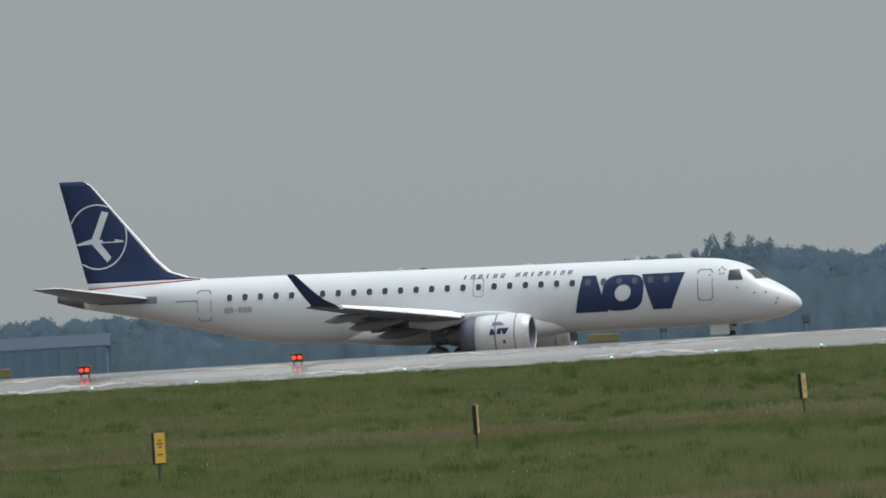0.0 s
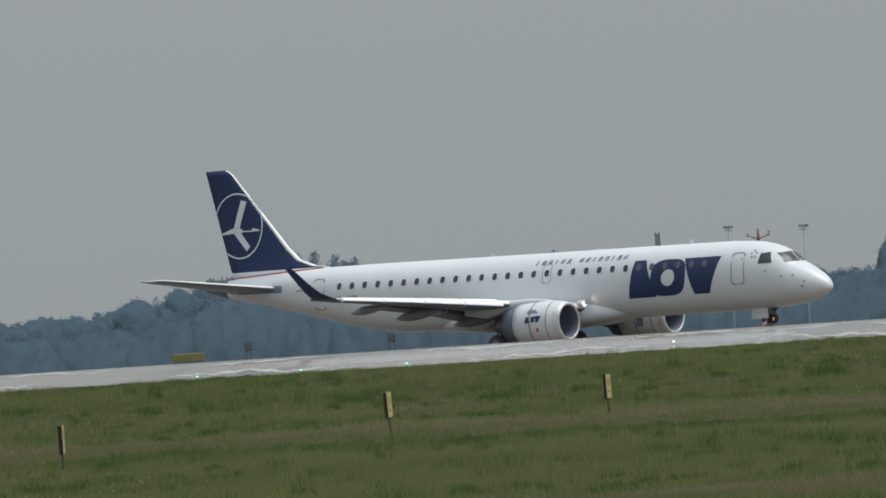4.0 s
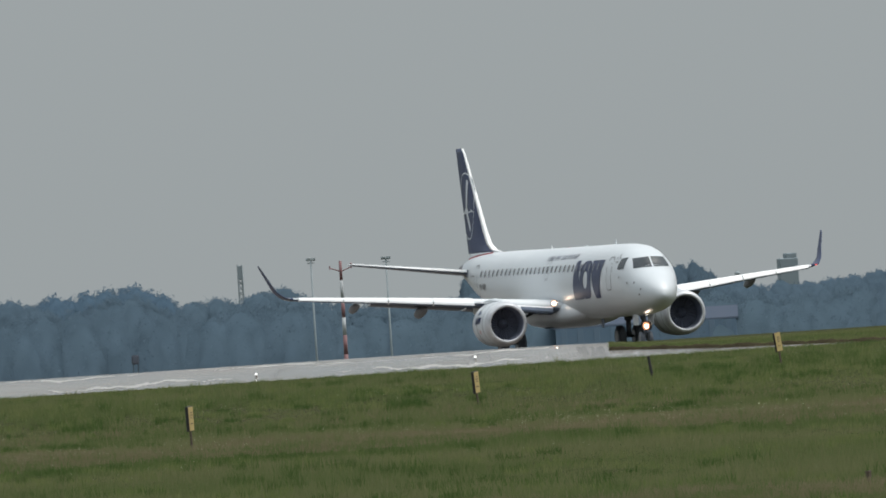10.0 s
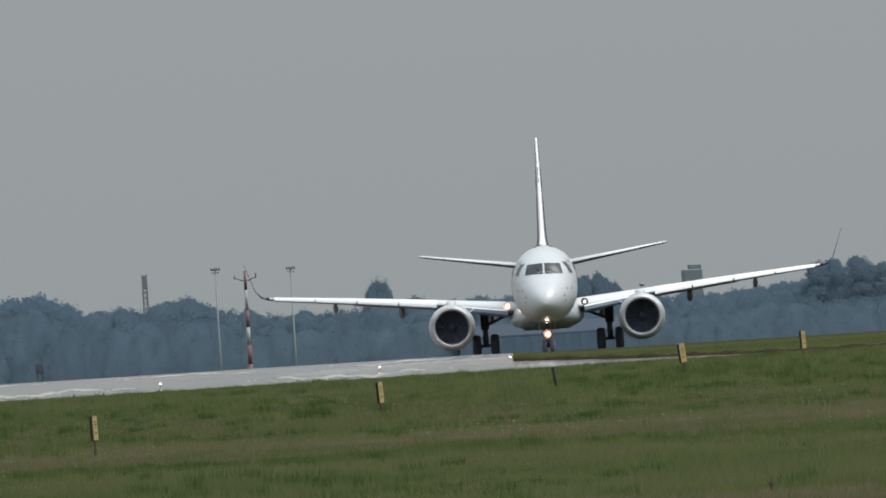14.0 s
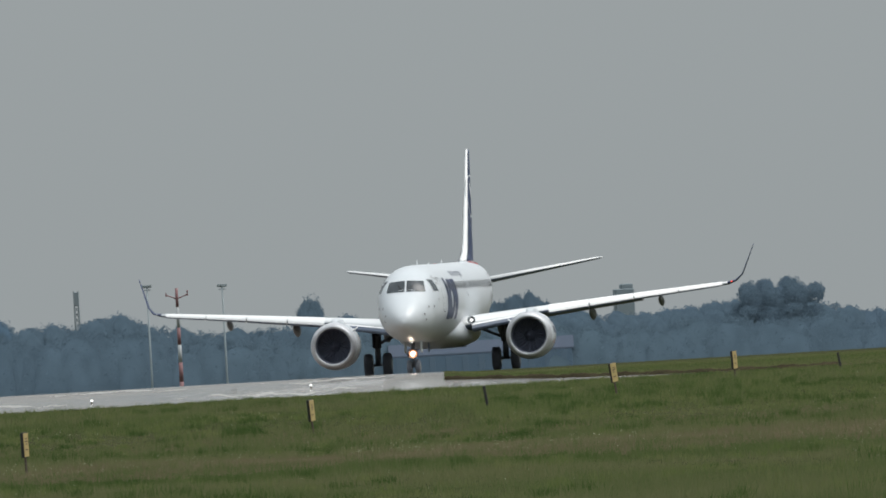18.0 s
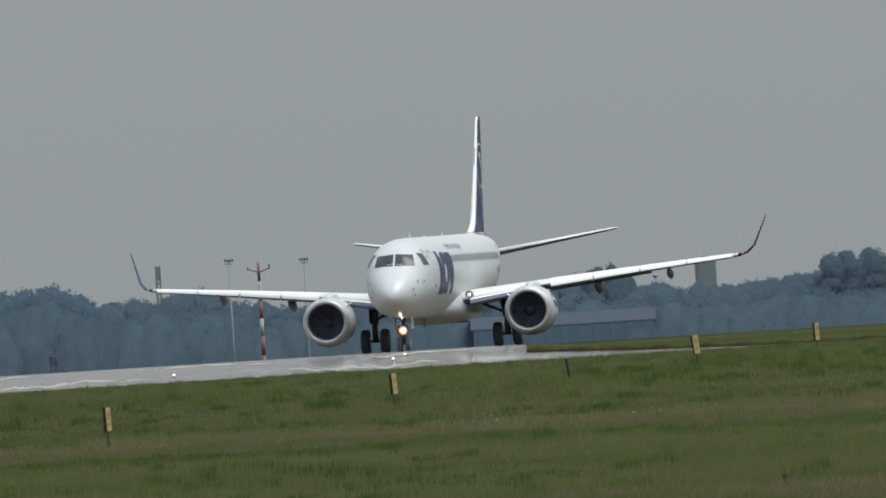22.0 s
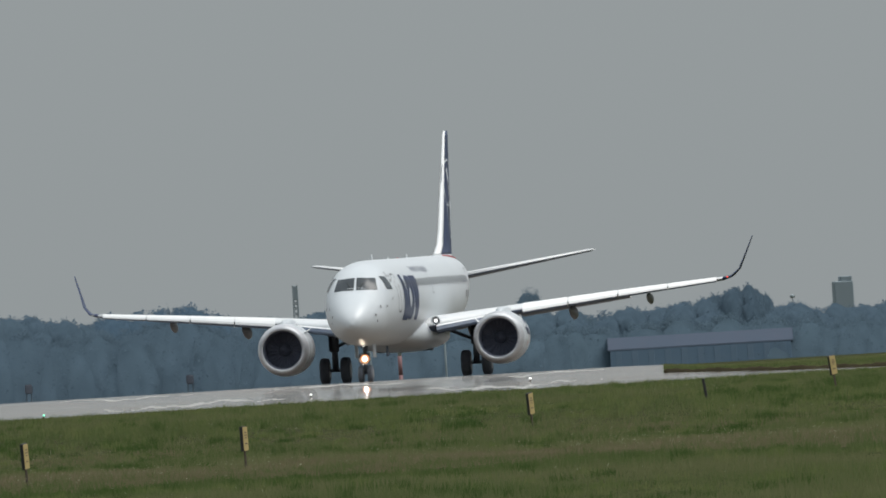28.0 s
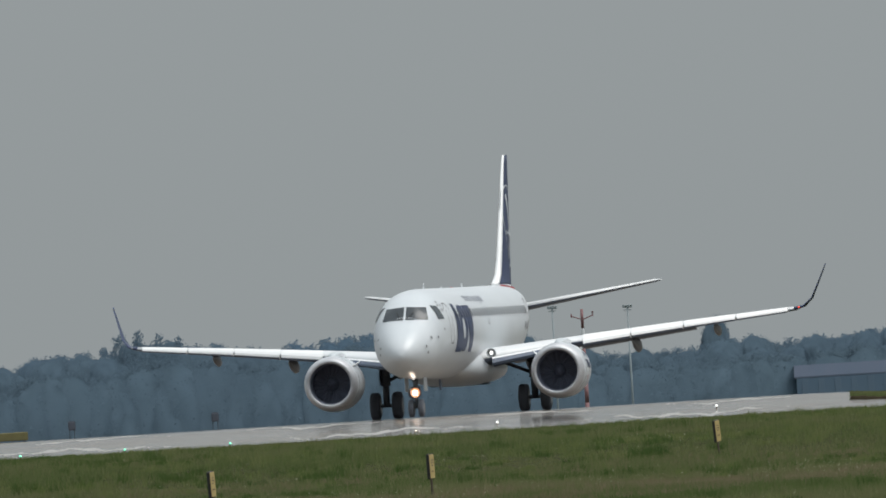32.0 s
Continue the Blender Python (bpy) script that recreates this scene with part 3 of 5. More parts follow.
        # row of small slanted bars above the windows
        for i in range(15):
            if i == 6:
                continue
            b = 17.1 - 0.385 * i if side > 0 else 11.9 + 0.385 * i
            for c in ((0, 0.12) if i % 3 else (0.04,)):
                q = [(b - c, 4.36), (b - c - 0.07, 4.36), (b - c - 0.07 - side * 0.08, 4.58), (b - c - side * 0.08, 4.58)]
                decal("lettering_bar", [q], side, NAVY, plane, 1, 3, 0.012)
        for i in range(6):
            b = 29.42 - 0.245 * i
            if i == 2:
                decal("registration_bar", [[(b - 0.02, 3.37), (b - 0.16, 3.37), (b - 0.16, 3.42), (b - 0.02, 3.42)]], side, SEAM, plane, 2, 1, 0.012)
                continue
            for c in (0.0, 0.11):
                decal("registration_bar", [[(b - c, 3.25), (b - c - 0.06, 3.25), (b - c - 0.06, 3.54), (b - c, 3.54)]], side, SEAM, plane, 1, 2, 0.012)
        for i in range(8):
            b = 32.0 - 0.15 * i
            decal("small_lettering_bar", [[(b, 3.92), (b - 0.11, 3.92), (b - 0.11, 3.99), (b, 3.99)]], side, SEAM, plane, 1, 1, 0.012)
        # ring of small dots by the cockpit
        for i in range(5):
            a = 2 * math.pi * i / 5 + 0.3
            b, z = 3.72 + 0.15 * math.cos(a), 4.12 + 0.17 * math.sin(a)
            decal("emblem_dot", [[(b, z), (b + 0.09, z), (b + 0.09, z + 0.09), (b, z + 0.09)]], side, SEAM, plane, 1, 1, 0.012)

    # fin
    fin = [(30.75, 5.08, 6.10), (31.55, 5.18, 5.33), (32.5, 5.50, 4.46), (33.15, 6.1, 3.95), (36.42, 10.0, 1.60), (36.8, 10.26, 1.28)]
    def fin_mesh(rows, lo, hi, grow):
        vs, fs = [], []
        ring = [(c, t) for c, t in FOIL if lo <= c <= hi] + [(c, -t) for c, t in reversed(FOIL) if lo <= c <= hi and c > 0]
        m = len(ring)
        for b, z, ch in rows:
            for u, t in ring:
                vs.append((t * 0.10 * ch + math.copysign(grow, t), AXLE - (b + u * ch), z))
        for k in range(len(rows) - 1):
            for i in range(m):
                j = (i + 1) % m
                fs.append((k * m + i, k * m + j, (k + 1) * m + j, (k + 1) * m + i))
        fs.append(tuple(range(m)))
        fs.append(tuple(range((len(rows) - 1) * m, len(rows) * m))[::-1])
        return closed(vs, fs)

    part("fin", fin_mesh(fin, 0, 1, 0.0), NAVY, plane, "tall navy blue tail fin", True)
    edge = [(b - 0.05, z, ch) for b, z, ch in fin]
    part("fin_leading_edge", fin_mesh(edge, 0, 0.05, 0.010), ALU, plane, "bare metal leading edge", True)
    part("fin_root", fin_mesh([(30.3, 4.6, 6.45), (30.7, 5.085, 6.15)], 0.0, 1.0, 0.0), WHITE, plane, "white fin root band", True)
    for side in (1, -1):
        vs, fs = [], []
        for i in range(13):
            b = 30.9 + 5.9 * i / 12
            u = (b - 30.6) / 5.9
            x = float(np.interp(u, [c for c, _ in FOIL], [q for _, q in FOIL])) * 0.59 + 0.03
            zz = 5.02 - 0.26 * i / 12
            x = max(x, float(hull(b, zz)) + 0.015)
            vs += [(side * x, AXLE - b, zz - 0.075), (side * x, AXLE - b, zz + 0.055)]
        fs = [(2 * i, 2 * i + 1, 2 * i + 3, 2 * i + 2) for i in range(12)]
        piece("fin_stripe", vs, fs, REDLINE, plane, "thin dark red stripe")

    # emblem on the fin: ring and a bird of plain bars, both sides
    def fin_point(b, z, side, lift=0.012):
        ch = float(np.interp(z, [r[1] for r in fin], [r[2] for r in fin]))
        le = float(np.interp(z, [r[1] for r in fin], [r[0] for r in fin]))
        u = min(max((b - le) / ch, 0), 1)
        t = float(np.interp(u, [c for c, _ in FOIL], [q for _, q in FOIL]))
        return (side * (t * 0.10 * ch + lift), AXLE - b, z)
    cb, cz, rr = 36.18, 7.42, 1.62
    def behind(b, z):
        ch = float(np.interp(z, [r[1] for r in fin], [r[2] for r in fin]))
        le = float(np.interp(z, [r[1] for r in fin], [r[0] for r in fin]))
        return b > le + ch - 0.02
    for side in (1, -1):
        vs, fs = [], []
        for i in range(73):
            a = 2 * math.pi * i / 72
            for r in (rr - 0.036, rr + 0.036):
                vs.append(fin_point(cb + r * math.cos(a) * 0.94, cz + r * math.sin(a), side))
        for i in range(72):
            a = 2 * math.pi * (i + 0.5) / 72
            if not behind(cb + rr * math.cos(a) * 0.94, cz + rr * math.sin(a)):
                fs.append((2 * i, 2 * i + 1, 2 * i + 3, 2 * i + 2))
        piece("emblem_ring", vs, fs, WHITE, plane, "white ring outline on the fin")
        def blade(pts, name):
            vs, fs = [], []
            k = 6
            for i in range(k + 1):
                u = i / k
                for e in ((pts[0], pts[1]), (pts[3], pts[2])):
                    vs.append(fin_point(0.19 + e[0][0] + (e[1][0] - e[0][0]) * u, e[0][1] + (e[1][1] - e[0][1]) * u, side, 0.016))
            for i in range(k):
                fs.append((2 * i, 2 * i + 1, 2 * i + 3, 2 * i + 2))
            piece(name, vs, fs, WHITE, plane)
        blade([(36.33, 7.24), (35.70, 8.72), (35.36, 8.62), (35.93, 7.22)], "emblem_blade")
        blade([(36.33, 7.09), (35.53, 6.12), (35.30, 6.36), (35.88, 7.14)], "emblem_blade")
        blade([(37.13, 7.08), (36.38, 7.32), (36.33, 7.06), (37.13, 7.02)], "emblem_blade")
        blade([(36.38, 7.32), (35.73, 7.26), (35.68, 7.10), (36.33, 7.06)], "emblem_blade")
        blade([(35.68, 7.16), (34.63, 7.16), (34.63, 7.10), (35.68, 7.10)], "emblem_blade")
        blade([(35.08, 7.28), (34.68, 7.20), (34.68, 7.10), (35.08, 7.10)], "emblem_blade")

    for s in (1, -1):
        # wing with kink at the engine
        secs = [(13.6, s * 1.2, 2.02, 7.0, 0.13, 0), (14.35, s * 1.75, 2.15, 6.2, 0.125, 3), (16.15, s * 4.5, 2.52, 4.35, 0.115, 4), (18.6, s * 9.0, 2.98, 2.85, 0.11, 5), (20.75, s * 12.95, 3.34, 1.72, 0.10, 6)]
        vs, fs = foil_loft(secs)
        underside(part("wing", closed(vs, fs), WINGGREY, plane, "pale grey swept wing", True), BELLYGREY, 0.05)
        vs, fs = foil_loft([(20.7, s * 12.93, 3.34, 1.70, 0.105, 6), (20.75, s * 13.28, 3.43, 1.24, 0.075, 28), (21.25, s * 13.56, 3.72, 0.90, 0.055, 55), (21.74, s * 13.72, 4.15, 0.70, 0.05, 66),
                            (22.5, s * 14.02, 4.95, 0.42, 0.05, 69), (22.66, s * 14.05, 5.05, 0.30, 0.05, 69)])
        part("winglet", closed(vs, fs), NAVY, plane, "upturned navy winglet", True)
        # slats, a little lowered, in four lengths
        for i in range(4):
            y0, y1 = 4.95 + i * 1.95, 4.95 + (i + 1) * 1.95 - 0.06
            if i == 0:
                y0 = 5.1
            row = []
            for y in (y0, y1):
                b = float(np.interp(y, [1.75, 4.5, 9, 12.95], [14.35, 16.15, 18.6, 20.75]))
                ch = float(np.interp(y, [1.75, 4.5, 9, 12.95], [6.2, 4.35, 2.85, 1.72]))
                z = float(np.interp(y, [1.75, 4.5, 9, 12.95], [2.15, 2.52, 2.98, 3.34]))
                row.append((b - 0.16, s * y, z - 0.01, ch * 1.03, 0.14, 4))
            # lower slat faces coloured dark in place of shade and ground reflection
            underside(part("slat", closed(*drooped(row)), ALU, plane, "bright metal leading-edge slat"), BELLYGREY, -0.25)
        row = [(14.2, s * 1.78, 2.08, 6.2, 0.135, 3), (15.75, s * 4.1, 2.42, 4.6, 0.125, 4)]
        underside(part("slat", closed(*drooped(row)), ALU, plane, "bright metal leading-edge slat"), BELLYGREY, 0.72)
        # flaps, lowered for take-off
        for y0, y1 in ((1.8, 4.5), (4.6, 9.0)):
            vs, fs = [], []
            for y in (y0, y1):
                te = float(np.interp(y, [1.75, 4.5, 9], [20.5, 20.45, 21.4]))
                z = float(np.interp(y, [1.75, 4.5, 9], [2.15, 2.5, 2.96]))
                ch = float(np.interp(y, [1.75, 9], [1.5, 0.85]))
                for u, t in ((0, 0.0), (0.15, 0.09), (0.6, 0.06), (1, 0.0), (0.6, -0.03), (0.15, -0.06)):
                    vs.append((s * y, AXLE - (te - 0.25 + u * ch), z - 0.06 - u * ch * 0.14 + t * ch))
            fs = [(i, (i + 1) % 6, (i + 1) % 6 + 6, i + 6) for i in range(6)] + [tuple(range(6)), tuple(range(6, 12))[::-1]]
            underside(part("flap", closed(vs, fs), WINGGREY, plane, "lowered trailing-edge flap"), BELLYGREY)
        # flap track fairings
        for y in (2.6, 6.75, 9.85):
            te = float(np.interp(y, [1.75, 4.5, 9, 12.95], [20.5, 20.45, 21.4, 22.45]))
            z = float(np.interp(y, [1.75, 4.5, 9, 12.95], [2.15, 2.52, 2.98, 3.34]))
            k = 0.8 if y > 9 else 1.0
            vs, fs = lathe([(1.75 * k, 0.01), (1.3 * k, 0.10 * k), (0.5, 0.19 * k), (-0.2, 0.2 * k), (-0.8 * k, 0.12 * k), (-1.15 * k, 0.01)], 14)
            part("flap_fairing", closed([(s * y + v[0] * 0.75, AXLE - te + 0.3 + v[1], z - 0.27 * k + v[2] * 1.35 + (v[1] - 1.75 * k) * 0.10) for v in vs], fs), FAIRING, plane, "dull beige flap track fairing", True)
        # wing-root landing lamp
        # the starboard disc glows orange to imitate glare round the lens
        vs, fs = lathe([(-0.1, 0.15), (0.02, 0.13), (0.05, 0.001)], 18, (s * 1.80, AXLE - 13.95, 2.32))
        # added shield that keeps the lamp's light off the fuselage
        hood, hf = lathe([(-0.2, 0.15), (-0.1, 0.18), (0.16, 0.18), (0.16, 0.165), (0.0, 0.15)], 18, (s * 1.80, AXLE - 13.95, 2.32))
        part("added_lamp_shield", closed(hood, hf), WHITE, plane, "white shield added round the wing-root lamp", True)
        lamp = part("landing_lamp", closed(vs, fs), LAMP if s > 0 else WINGGREY, plane, "lit wing-root landing lamp with its glare as a glowing disc" if s > 0 else "unlit wing-root lamp", True)
        vs, fs = lathe([(0.035, 0.075), (0.06, 0.001)], 14, (s * 1.80, AXLE - 13.95, 2.32))
        part("lamp_lens", closed(vs, fs), ROOTCORE if s > 0 else WHITELAMP, lamp, "", True)
        # tip light
        bm = bmesh.new()
        block(bm, (s * 13.12 - 0.035, AXLE - 20.74, 3.375), (s * 13.12 + 0.035, AXLE - 20.64, 3.425), 0.015)
        part("navigation_lamp", bm, REDLAMP if s < 0 else MASTWHITE, plane, "small wing tip lamp")

        # tailplane
        vs, fs = foil_loft([(33.1, s * 0.35, 4.06, 3.6, 0.10, 8), (33.55, s * 1.0, 4.17, 3.3, 0.10, 8), (36.75, s * 5.75, 4.90, 1.5, 0.09, 7), (37.0, s * 5.92, 4.93, 1.1, 0.06, 7)])
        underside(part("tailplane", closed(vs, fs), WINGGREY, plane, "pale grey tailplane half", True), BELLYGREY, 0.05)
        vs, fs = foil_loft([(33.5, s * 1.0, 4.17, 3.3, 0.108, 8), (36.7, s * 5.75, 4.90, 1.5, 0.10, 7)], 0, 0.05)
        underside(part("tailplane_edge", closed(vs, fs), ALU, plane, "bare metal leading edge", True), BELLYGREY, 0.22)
        decal("tailplane_slot", [[(33.0, 3.92), (36.2, 3.98), (36.2, 4.32), (33.0, 4.28)]], s, BELLYGREY, plane, 10, 3, 0.006)

        # engine
        ex, ez = s * 4.42, 1.49
        ey = AXLE - 12.91
        prof = [(0.0, 0.83), (0.03, 0.90), (-0.08, 0.98), (-0.30, 1.04), (-0.8, 1.08), (-1.5, 1.08), (-2.3, 1.055), (-2.72, 1.02), (-2.73, 0.97), (-2.5, 0.95)]
        vs, fs = lathe(prof[2:], 44, (ex, ey, ez))
        part("nacelle", closed(vs, fs), WHITE, plane, "white engine nacelle", True)
        for at, r in ((-0.64, 1.071), (-1.62, 1.086)):
            vs, fs = lathe([(at, r), (at - 0.035, r + 0.002), (at - 0.07, r)], 44, (ex, ey, ez))
            piece("cowl_seam", vs, fs, SEAM, plane)
        # the rear cowl's dark colour imitates the shadow of the wing
        vs, fs = lathe([(-2.6, 0.96), (-3.1, 0.92), (-3.55, 0.82), (-3.53, 0.78), (-2.6, 0.80)], 36, (ex, ey, ez))
        part("reverser_cowl", closed(vs, fs), DARK, plane, "rear cowl coloured dark as wing shadow", True)
        vs, fs = lathe([(-0.30, 1.043), (-0.08, 0.985), (0.02, 0.925), (0.045, 0.87), (0.03, 0.82), (0.0, 0.80)], 44, (ex, ey, ez))
        part("inlet_lip", closed(vs, fs), STEEL, plane, "bare metal inlet lip", True)
        vs, fs = lathe([(0.0, 0.80), (-0.12, 0.765), (-0.34, 0.745), (-0.6, 0.75), (-1.0, 0.76), (-1.05, 0.0)], 44, (ex, ey, ez))
        part("inlet_duct", closed(vs, fs), DARK, plane, "dark inlet duct", True)
        vs, fs = lathe([(-0.55, 0.001), (-0.62, 0.09), (-0.75, 0.17), (-0.9, 0.24)], 24, (ex, ey, ez))
        part("spinner", closed(vs, fs), BLADE, plane, "dark grey spinner", True)
        vs, fs = [], []
        for i in range(48):
            a = 2 * math.pi * i / 48
            for r in (0.20, 0.5, 0.745):
                vs.append((ex + r * math.cos(a + 0.25 * r), ey - 0.97 + 0.04 * (i % 2), ez + r * math.sin(a + 0.25 * r)))
        for i in range(48):
            j = (i + 1) % 48
            fs += [(i * 3 + k, j * 3 + k, j * 3 + k + 1, i * 3 + k + 1) for k in range(2)]
        piece("fan", vs, fs, BLADE, plane, "dark fan of many blades")
        vs, fs = lathe([(-2.6, 0.56), (-3.5, 0.52), (-4.2, 0.40), (-4.22, 0.36), (-3.5, 0.40)], 32, (ex, ey, ez))
        part("core_cowl", closed(vs, fs), EXHAUST, plane, "metal core exhaust cowl", True)
        vs, fs = lathe([(-3.8, 0.30), (-4.3, 0.24), (-4.9, 0.01)], 24, (ex, ey, ez))
        part("exhaust_plug", closed(vs, fs), EXHAUST, plane, "pointed exhaust plug", True)
        # pylon
        vs, fs = [], []
        for b, z0p, z1p, w in ((13.7, 2.40, 2.50, 0.05), (14.2, 2.36, 2.60, 0.18), (15.2, 2.32, 2.68, 0.23), (16.4, 2.2, 2.62, 0.24), (17.9, 1.9, 2.5, 0.2), (19.2, 2.1, 2.42, 0.05)):
            for x, z in ((-w, z0p), (w, z0p), (w, z1p), (w * 0.5, z1p + 0.06), (-w * 0.5, z1p + 0.06), (-w, z1p)):
                vs.append((ex + x, AXLE - b, z))
        for k in range(5):
            for i in range(6):
                j = (i + 1) % 6
                fs.append((k * 6 + i, k * 6 + j, (k + 1) * 6 + j, (k + 1) * 6 + i))
        fs += [tuple(range(6)), tuple(range(30, 36))[::-1]]
        part("pylon", closed(vs, fs), WHITE, plane, "white engine pylon", True)
        # strake and mark on the nacelle
        bm = bmesh.new()
        a0 = radians(38) if s < 0 else radians(142)
        for sg in (a0,):
            p = Vector((ex + 1.06 * math.cos(sg), ey - 0.55, ez + 1.06 * math.sin(sg)))
            q = Vector((ex + 1.34 * math.cos(sg), ey - 1.3, ez + 1.34 * math.sin(sg)))
            r = Vector((ex + 1.06 * math.cos(sg), ey - 1.6, ez + 1.06 * math.sin(sg)))
            t = Vector((-math.sin(sg), 0, math.cos(sg))) * 0.015
            v = [bm.verts.new(c + d) for d in (t, -t) for c in (p, q, r)]
            bm.faces.new(v[:3]), bm.faces.new(v[5:2:-1])
            for i in range(3):
                bm.faces.new((v[i], v[3 + i], v[3 + (i + 1) % 3], v[(i + 1) % 3]))
        part("strake", bm, WINGGREY, plane)
        def cowl(y, z):
            h = z - ez
            return (ex + s * (math.sqrt(max(1.085 ** 2 - h * h, 0.01)) + 0.008), ey - y, z)
        def cowl_mark(name, q, mat):
            vs, fs = [], []
            for j in range(4):
                for i in range(5):
                    u, v = i / 4, j / 3
                    vs.append(cowl((q[0][0] * (1 - u) + q[1][0] * u) * (1 - v) + (q[3][0] * (1 - u) + q[2][0] * u) * v,
                                   (q[0][1] * (1 - u) + q[1][1] * u) * (1 - v) + (q[3][1] * (1 - u) + q[2][1] * u) * v))
            for j in range(3):
                for i in range(4):
                    fs.append((j * 5 + i, j * 5 + i + 1, j * 5 + i + 6, j * 5 + i + 5))
            piece(name, vs, fs, mat, plane)
        cowl_mark("nacelle_mark", [(1.95, 1.53), (1.62, 1.53), (1.74, 1.83), (1.86, 1.83)], NAVY)
        cowl_mark("nacelle_mark", [(1.56, 1.56), (1.34, 1.56), (1.30, 1.84), (1.52, 1.84)], NAVY)
        cowl_mark("nacelle_mark", [(1.24, 1.55), (1.12, 1.55), (0.92, 1.86), (1.32, 1.86)], NAVY)
        cowl_mark("nacelle_stain", [(1.85, 2.0), (1.15, 2.0), (1.35, 2.16), (1.75, 2.18)], BELLYGREY)
        cowl_mark("nacelle_placard", [(1.25, 1.08), (1.12, 1.08), (1.12, 1.26), (1.25, 1.26)], REDLINE)

        # main gear
        gx = s * 2.91
        gear = new("main_gear")
        gear.parent = plane
        bm = bmesh.new()
        tube(bm, (gx, 0, 0.52), (gx, 0.02, 1.5), 0.13, 0.13, 14)
        tube(bm, (gx, 0.02, 1.3), (gx, 0.05, 2.4), 0.19, 0.21, 14)
        tube(bm, (gx - 0.62, 0, 0.54), (gx + 0.62, 0, 0.54), 0.07, 0.07, 12)
        part("leg", bm, STRUT, gear, "grey main landing gear leg", True)
        bm = bmesh.new()
        tube(bm, (gx, 0, 1.45), (s * 1.55, 0.1, 2.05), 0.07, 0.07, 10)
        tube(bm, (gx, 0.05, 1.75), (gx - s * 0.45, 0.9, 2.3), 0.04, 0.04, 8)
        part("side_brace", bm, STRUT, gear, "", True)
        bm = bmesh.new()
        tube(bm, (gx, -0.12, 0.62), (gx, -0.34, 1.0), 0.035, 0.03, 8)
        tube(bm, (gx, -0.34, 1.0), (gx, -0.12, 1.38), 0.03, 0.035, 8)
        part("torque_link", bm, STRUT, gear, "", True)
        bm = bmesh.new()
        block(bm, (gx + s * 0.16, -0.28, 1.35), (gx + s * 0.2, 0.34, 2.35), 0.012)
        part("gear_door", bm, BELLYGREY, gear, "grey leg door")
        for d in (-0.43, 0.43):
            wheel("wheel", gx + d, 0, 0.53, 0.38, gear)

    # nose gear
    ng = new("nose_gear")
    ng.parent = plane
    ny = AXLE - 3.95
    bm = bmesh.new()
    tube(bm, (0, ny, 0.36), (0, ny - 0.05, 1.0), 0.07, 0.07, 12)
    tube(bm, (0, ny - 0.04, 0.9), (0, ny - 0.12, 1.75), 0.085, 0.085, 12)
    tube(bm, (-0.25, ny, 0.36), (0.25, ny, 0.36), 0.045, 0.045, 10)
    tube(bm, (0, ny - 0.06, 1.0), (0, ny - 0.95, 1.55), 0.05, 0.05, 8)
    part("leg", bm, STRUT, ng, "grey nose gear leg", True)
    for d in (-0.19, 0.19):
        wheel("wheel", d, ny, 0.34, 0.2, ng)
    for s in (1, -1):
        bm = bmesh.new()
        block(bm, (s * 0.36 - 0.015, ny - 0.75, 0.98), (s * 0.36 + 0.015, ny + 0.25, 1.5), 0.012)
        part("gear_door", bm, WHITE, ng, "white nose gear door")
    bm = bmesh.new()
    block(bm, (-0.2, ny + 0.02, 1.02), (0.2, ny + 0.14, 1.16), 0.02)
    part("lamp_bracket", bm, STRUT, ng)
    # glowing disc larger than the lens, for the orange halo
    vs, fs = lathe([(0.02, 0.18), (0.07, 0.16), (0.10, 0.001)], 20, (0, ny + 0.12, 0.93))
    # added black cup that blocks the lamp's light towards the tyres
    hood, hf = lathe([(-0.06, 0.04), (-0.05, 0.20), (0.30, 0.225), (0.30, 0.24), (-0.06, 0.22)], 20, (0, ny + 0.12, 0.93))
    part("added_lamp_cup", closed(hood, hf), BLACK, ng, "dark cup added to shield the lamp", True)
    part("taxi_lamp", closed(vs, fs), LAMP, ng, "brightly lit taxi lamp with its glare as a glowing disc", True)
    vs, fs = lathe([(0.075, 0.10), (0.12, 0.001)], 20, (0, ny + 0.12, 0.93))
    part("lamp_lens", closed(vs, fs), LAMPCORE, ng, "", True)
    vs, fs = lathe([(0.02, 0.04), (0.05, 0.03), (0.06, 0.001)], 14, (0, ny + 0.35, 1.46))
    # another added cup, which hides the upper lamp from the side
    hood, hf = lathe([(-0.02, 0.02), (0.0, 0.075), (0.19, 0.08), (0.19, 0.095), (-0.02, 0.09)], 14, (0, ny + 0.35, 1.46))
    part("added_lamp_cup", closed(hood, hf), BLACK, ng, "", True)
    part("upper_lamp", closed(vs, fs), WHITELAMP, ng, "small upper nose lamp", True)

    # aerials and beacon
    for b, hgt, w in ((8.2, 0.26, 0.26), (20.4, 0.18, 0.3), (13.6, 0.10, 0.6), (5.6, 0.08, 0.12)):
        bm = bmesh.new()
        z = float(F_TOP(b)) - 0.03
        v = [bm.verts.new(c) for c in ((-0.02, AXLE - b, z), (0.02, AXLE - b, z), (0.02, AXLE - b - w, z), (-0.02, AXLE - b - w, z),
                                       (-0.008, AXLE - b - w * 0.45, z + hgt), (0.008, AXLE - b - w * 0.45, z + hgt), (0.008, AXLE - b - w * 0.85, z + hgt), (-0.008, AXLE - b - w * 0.85, z + hgt))]
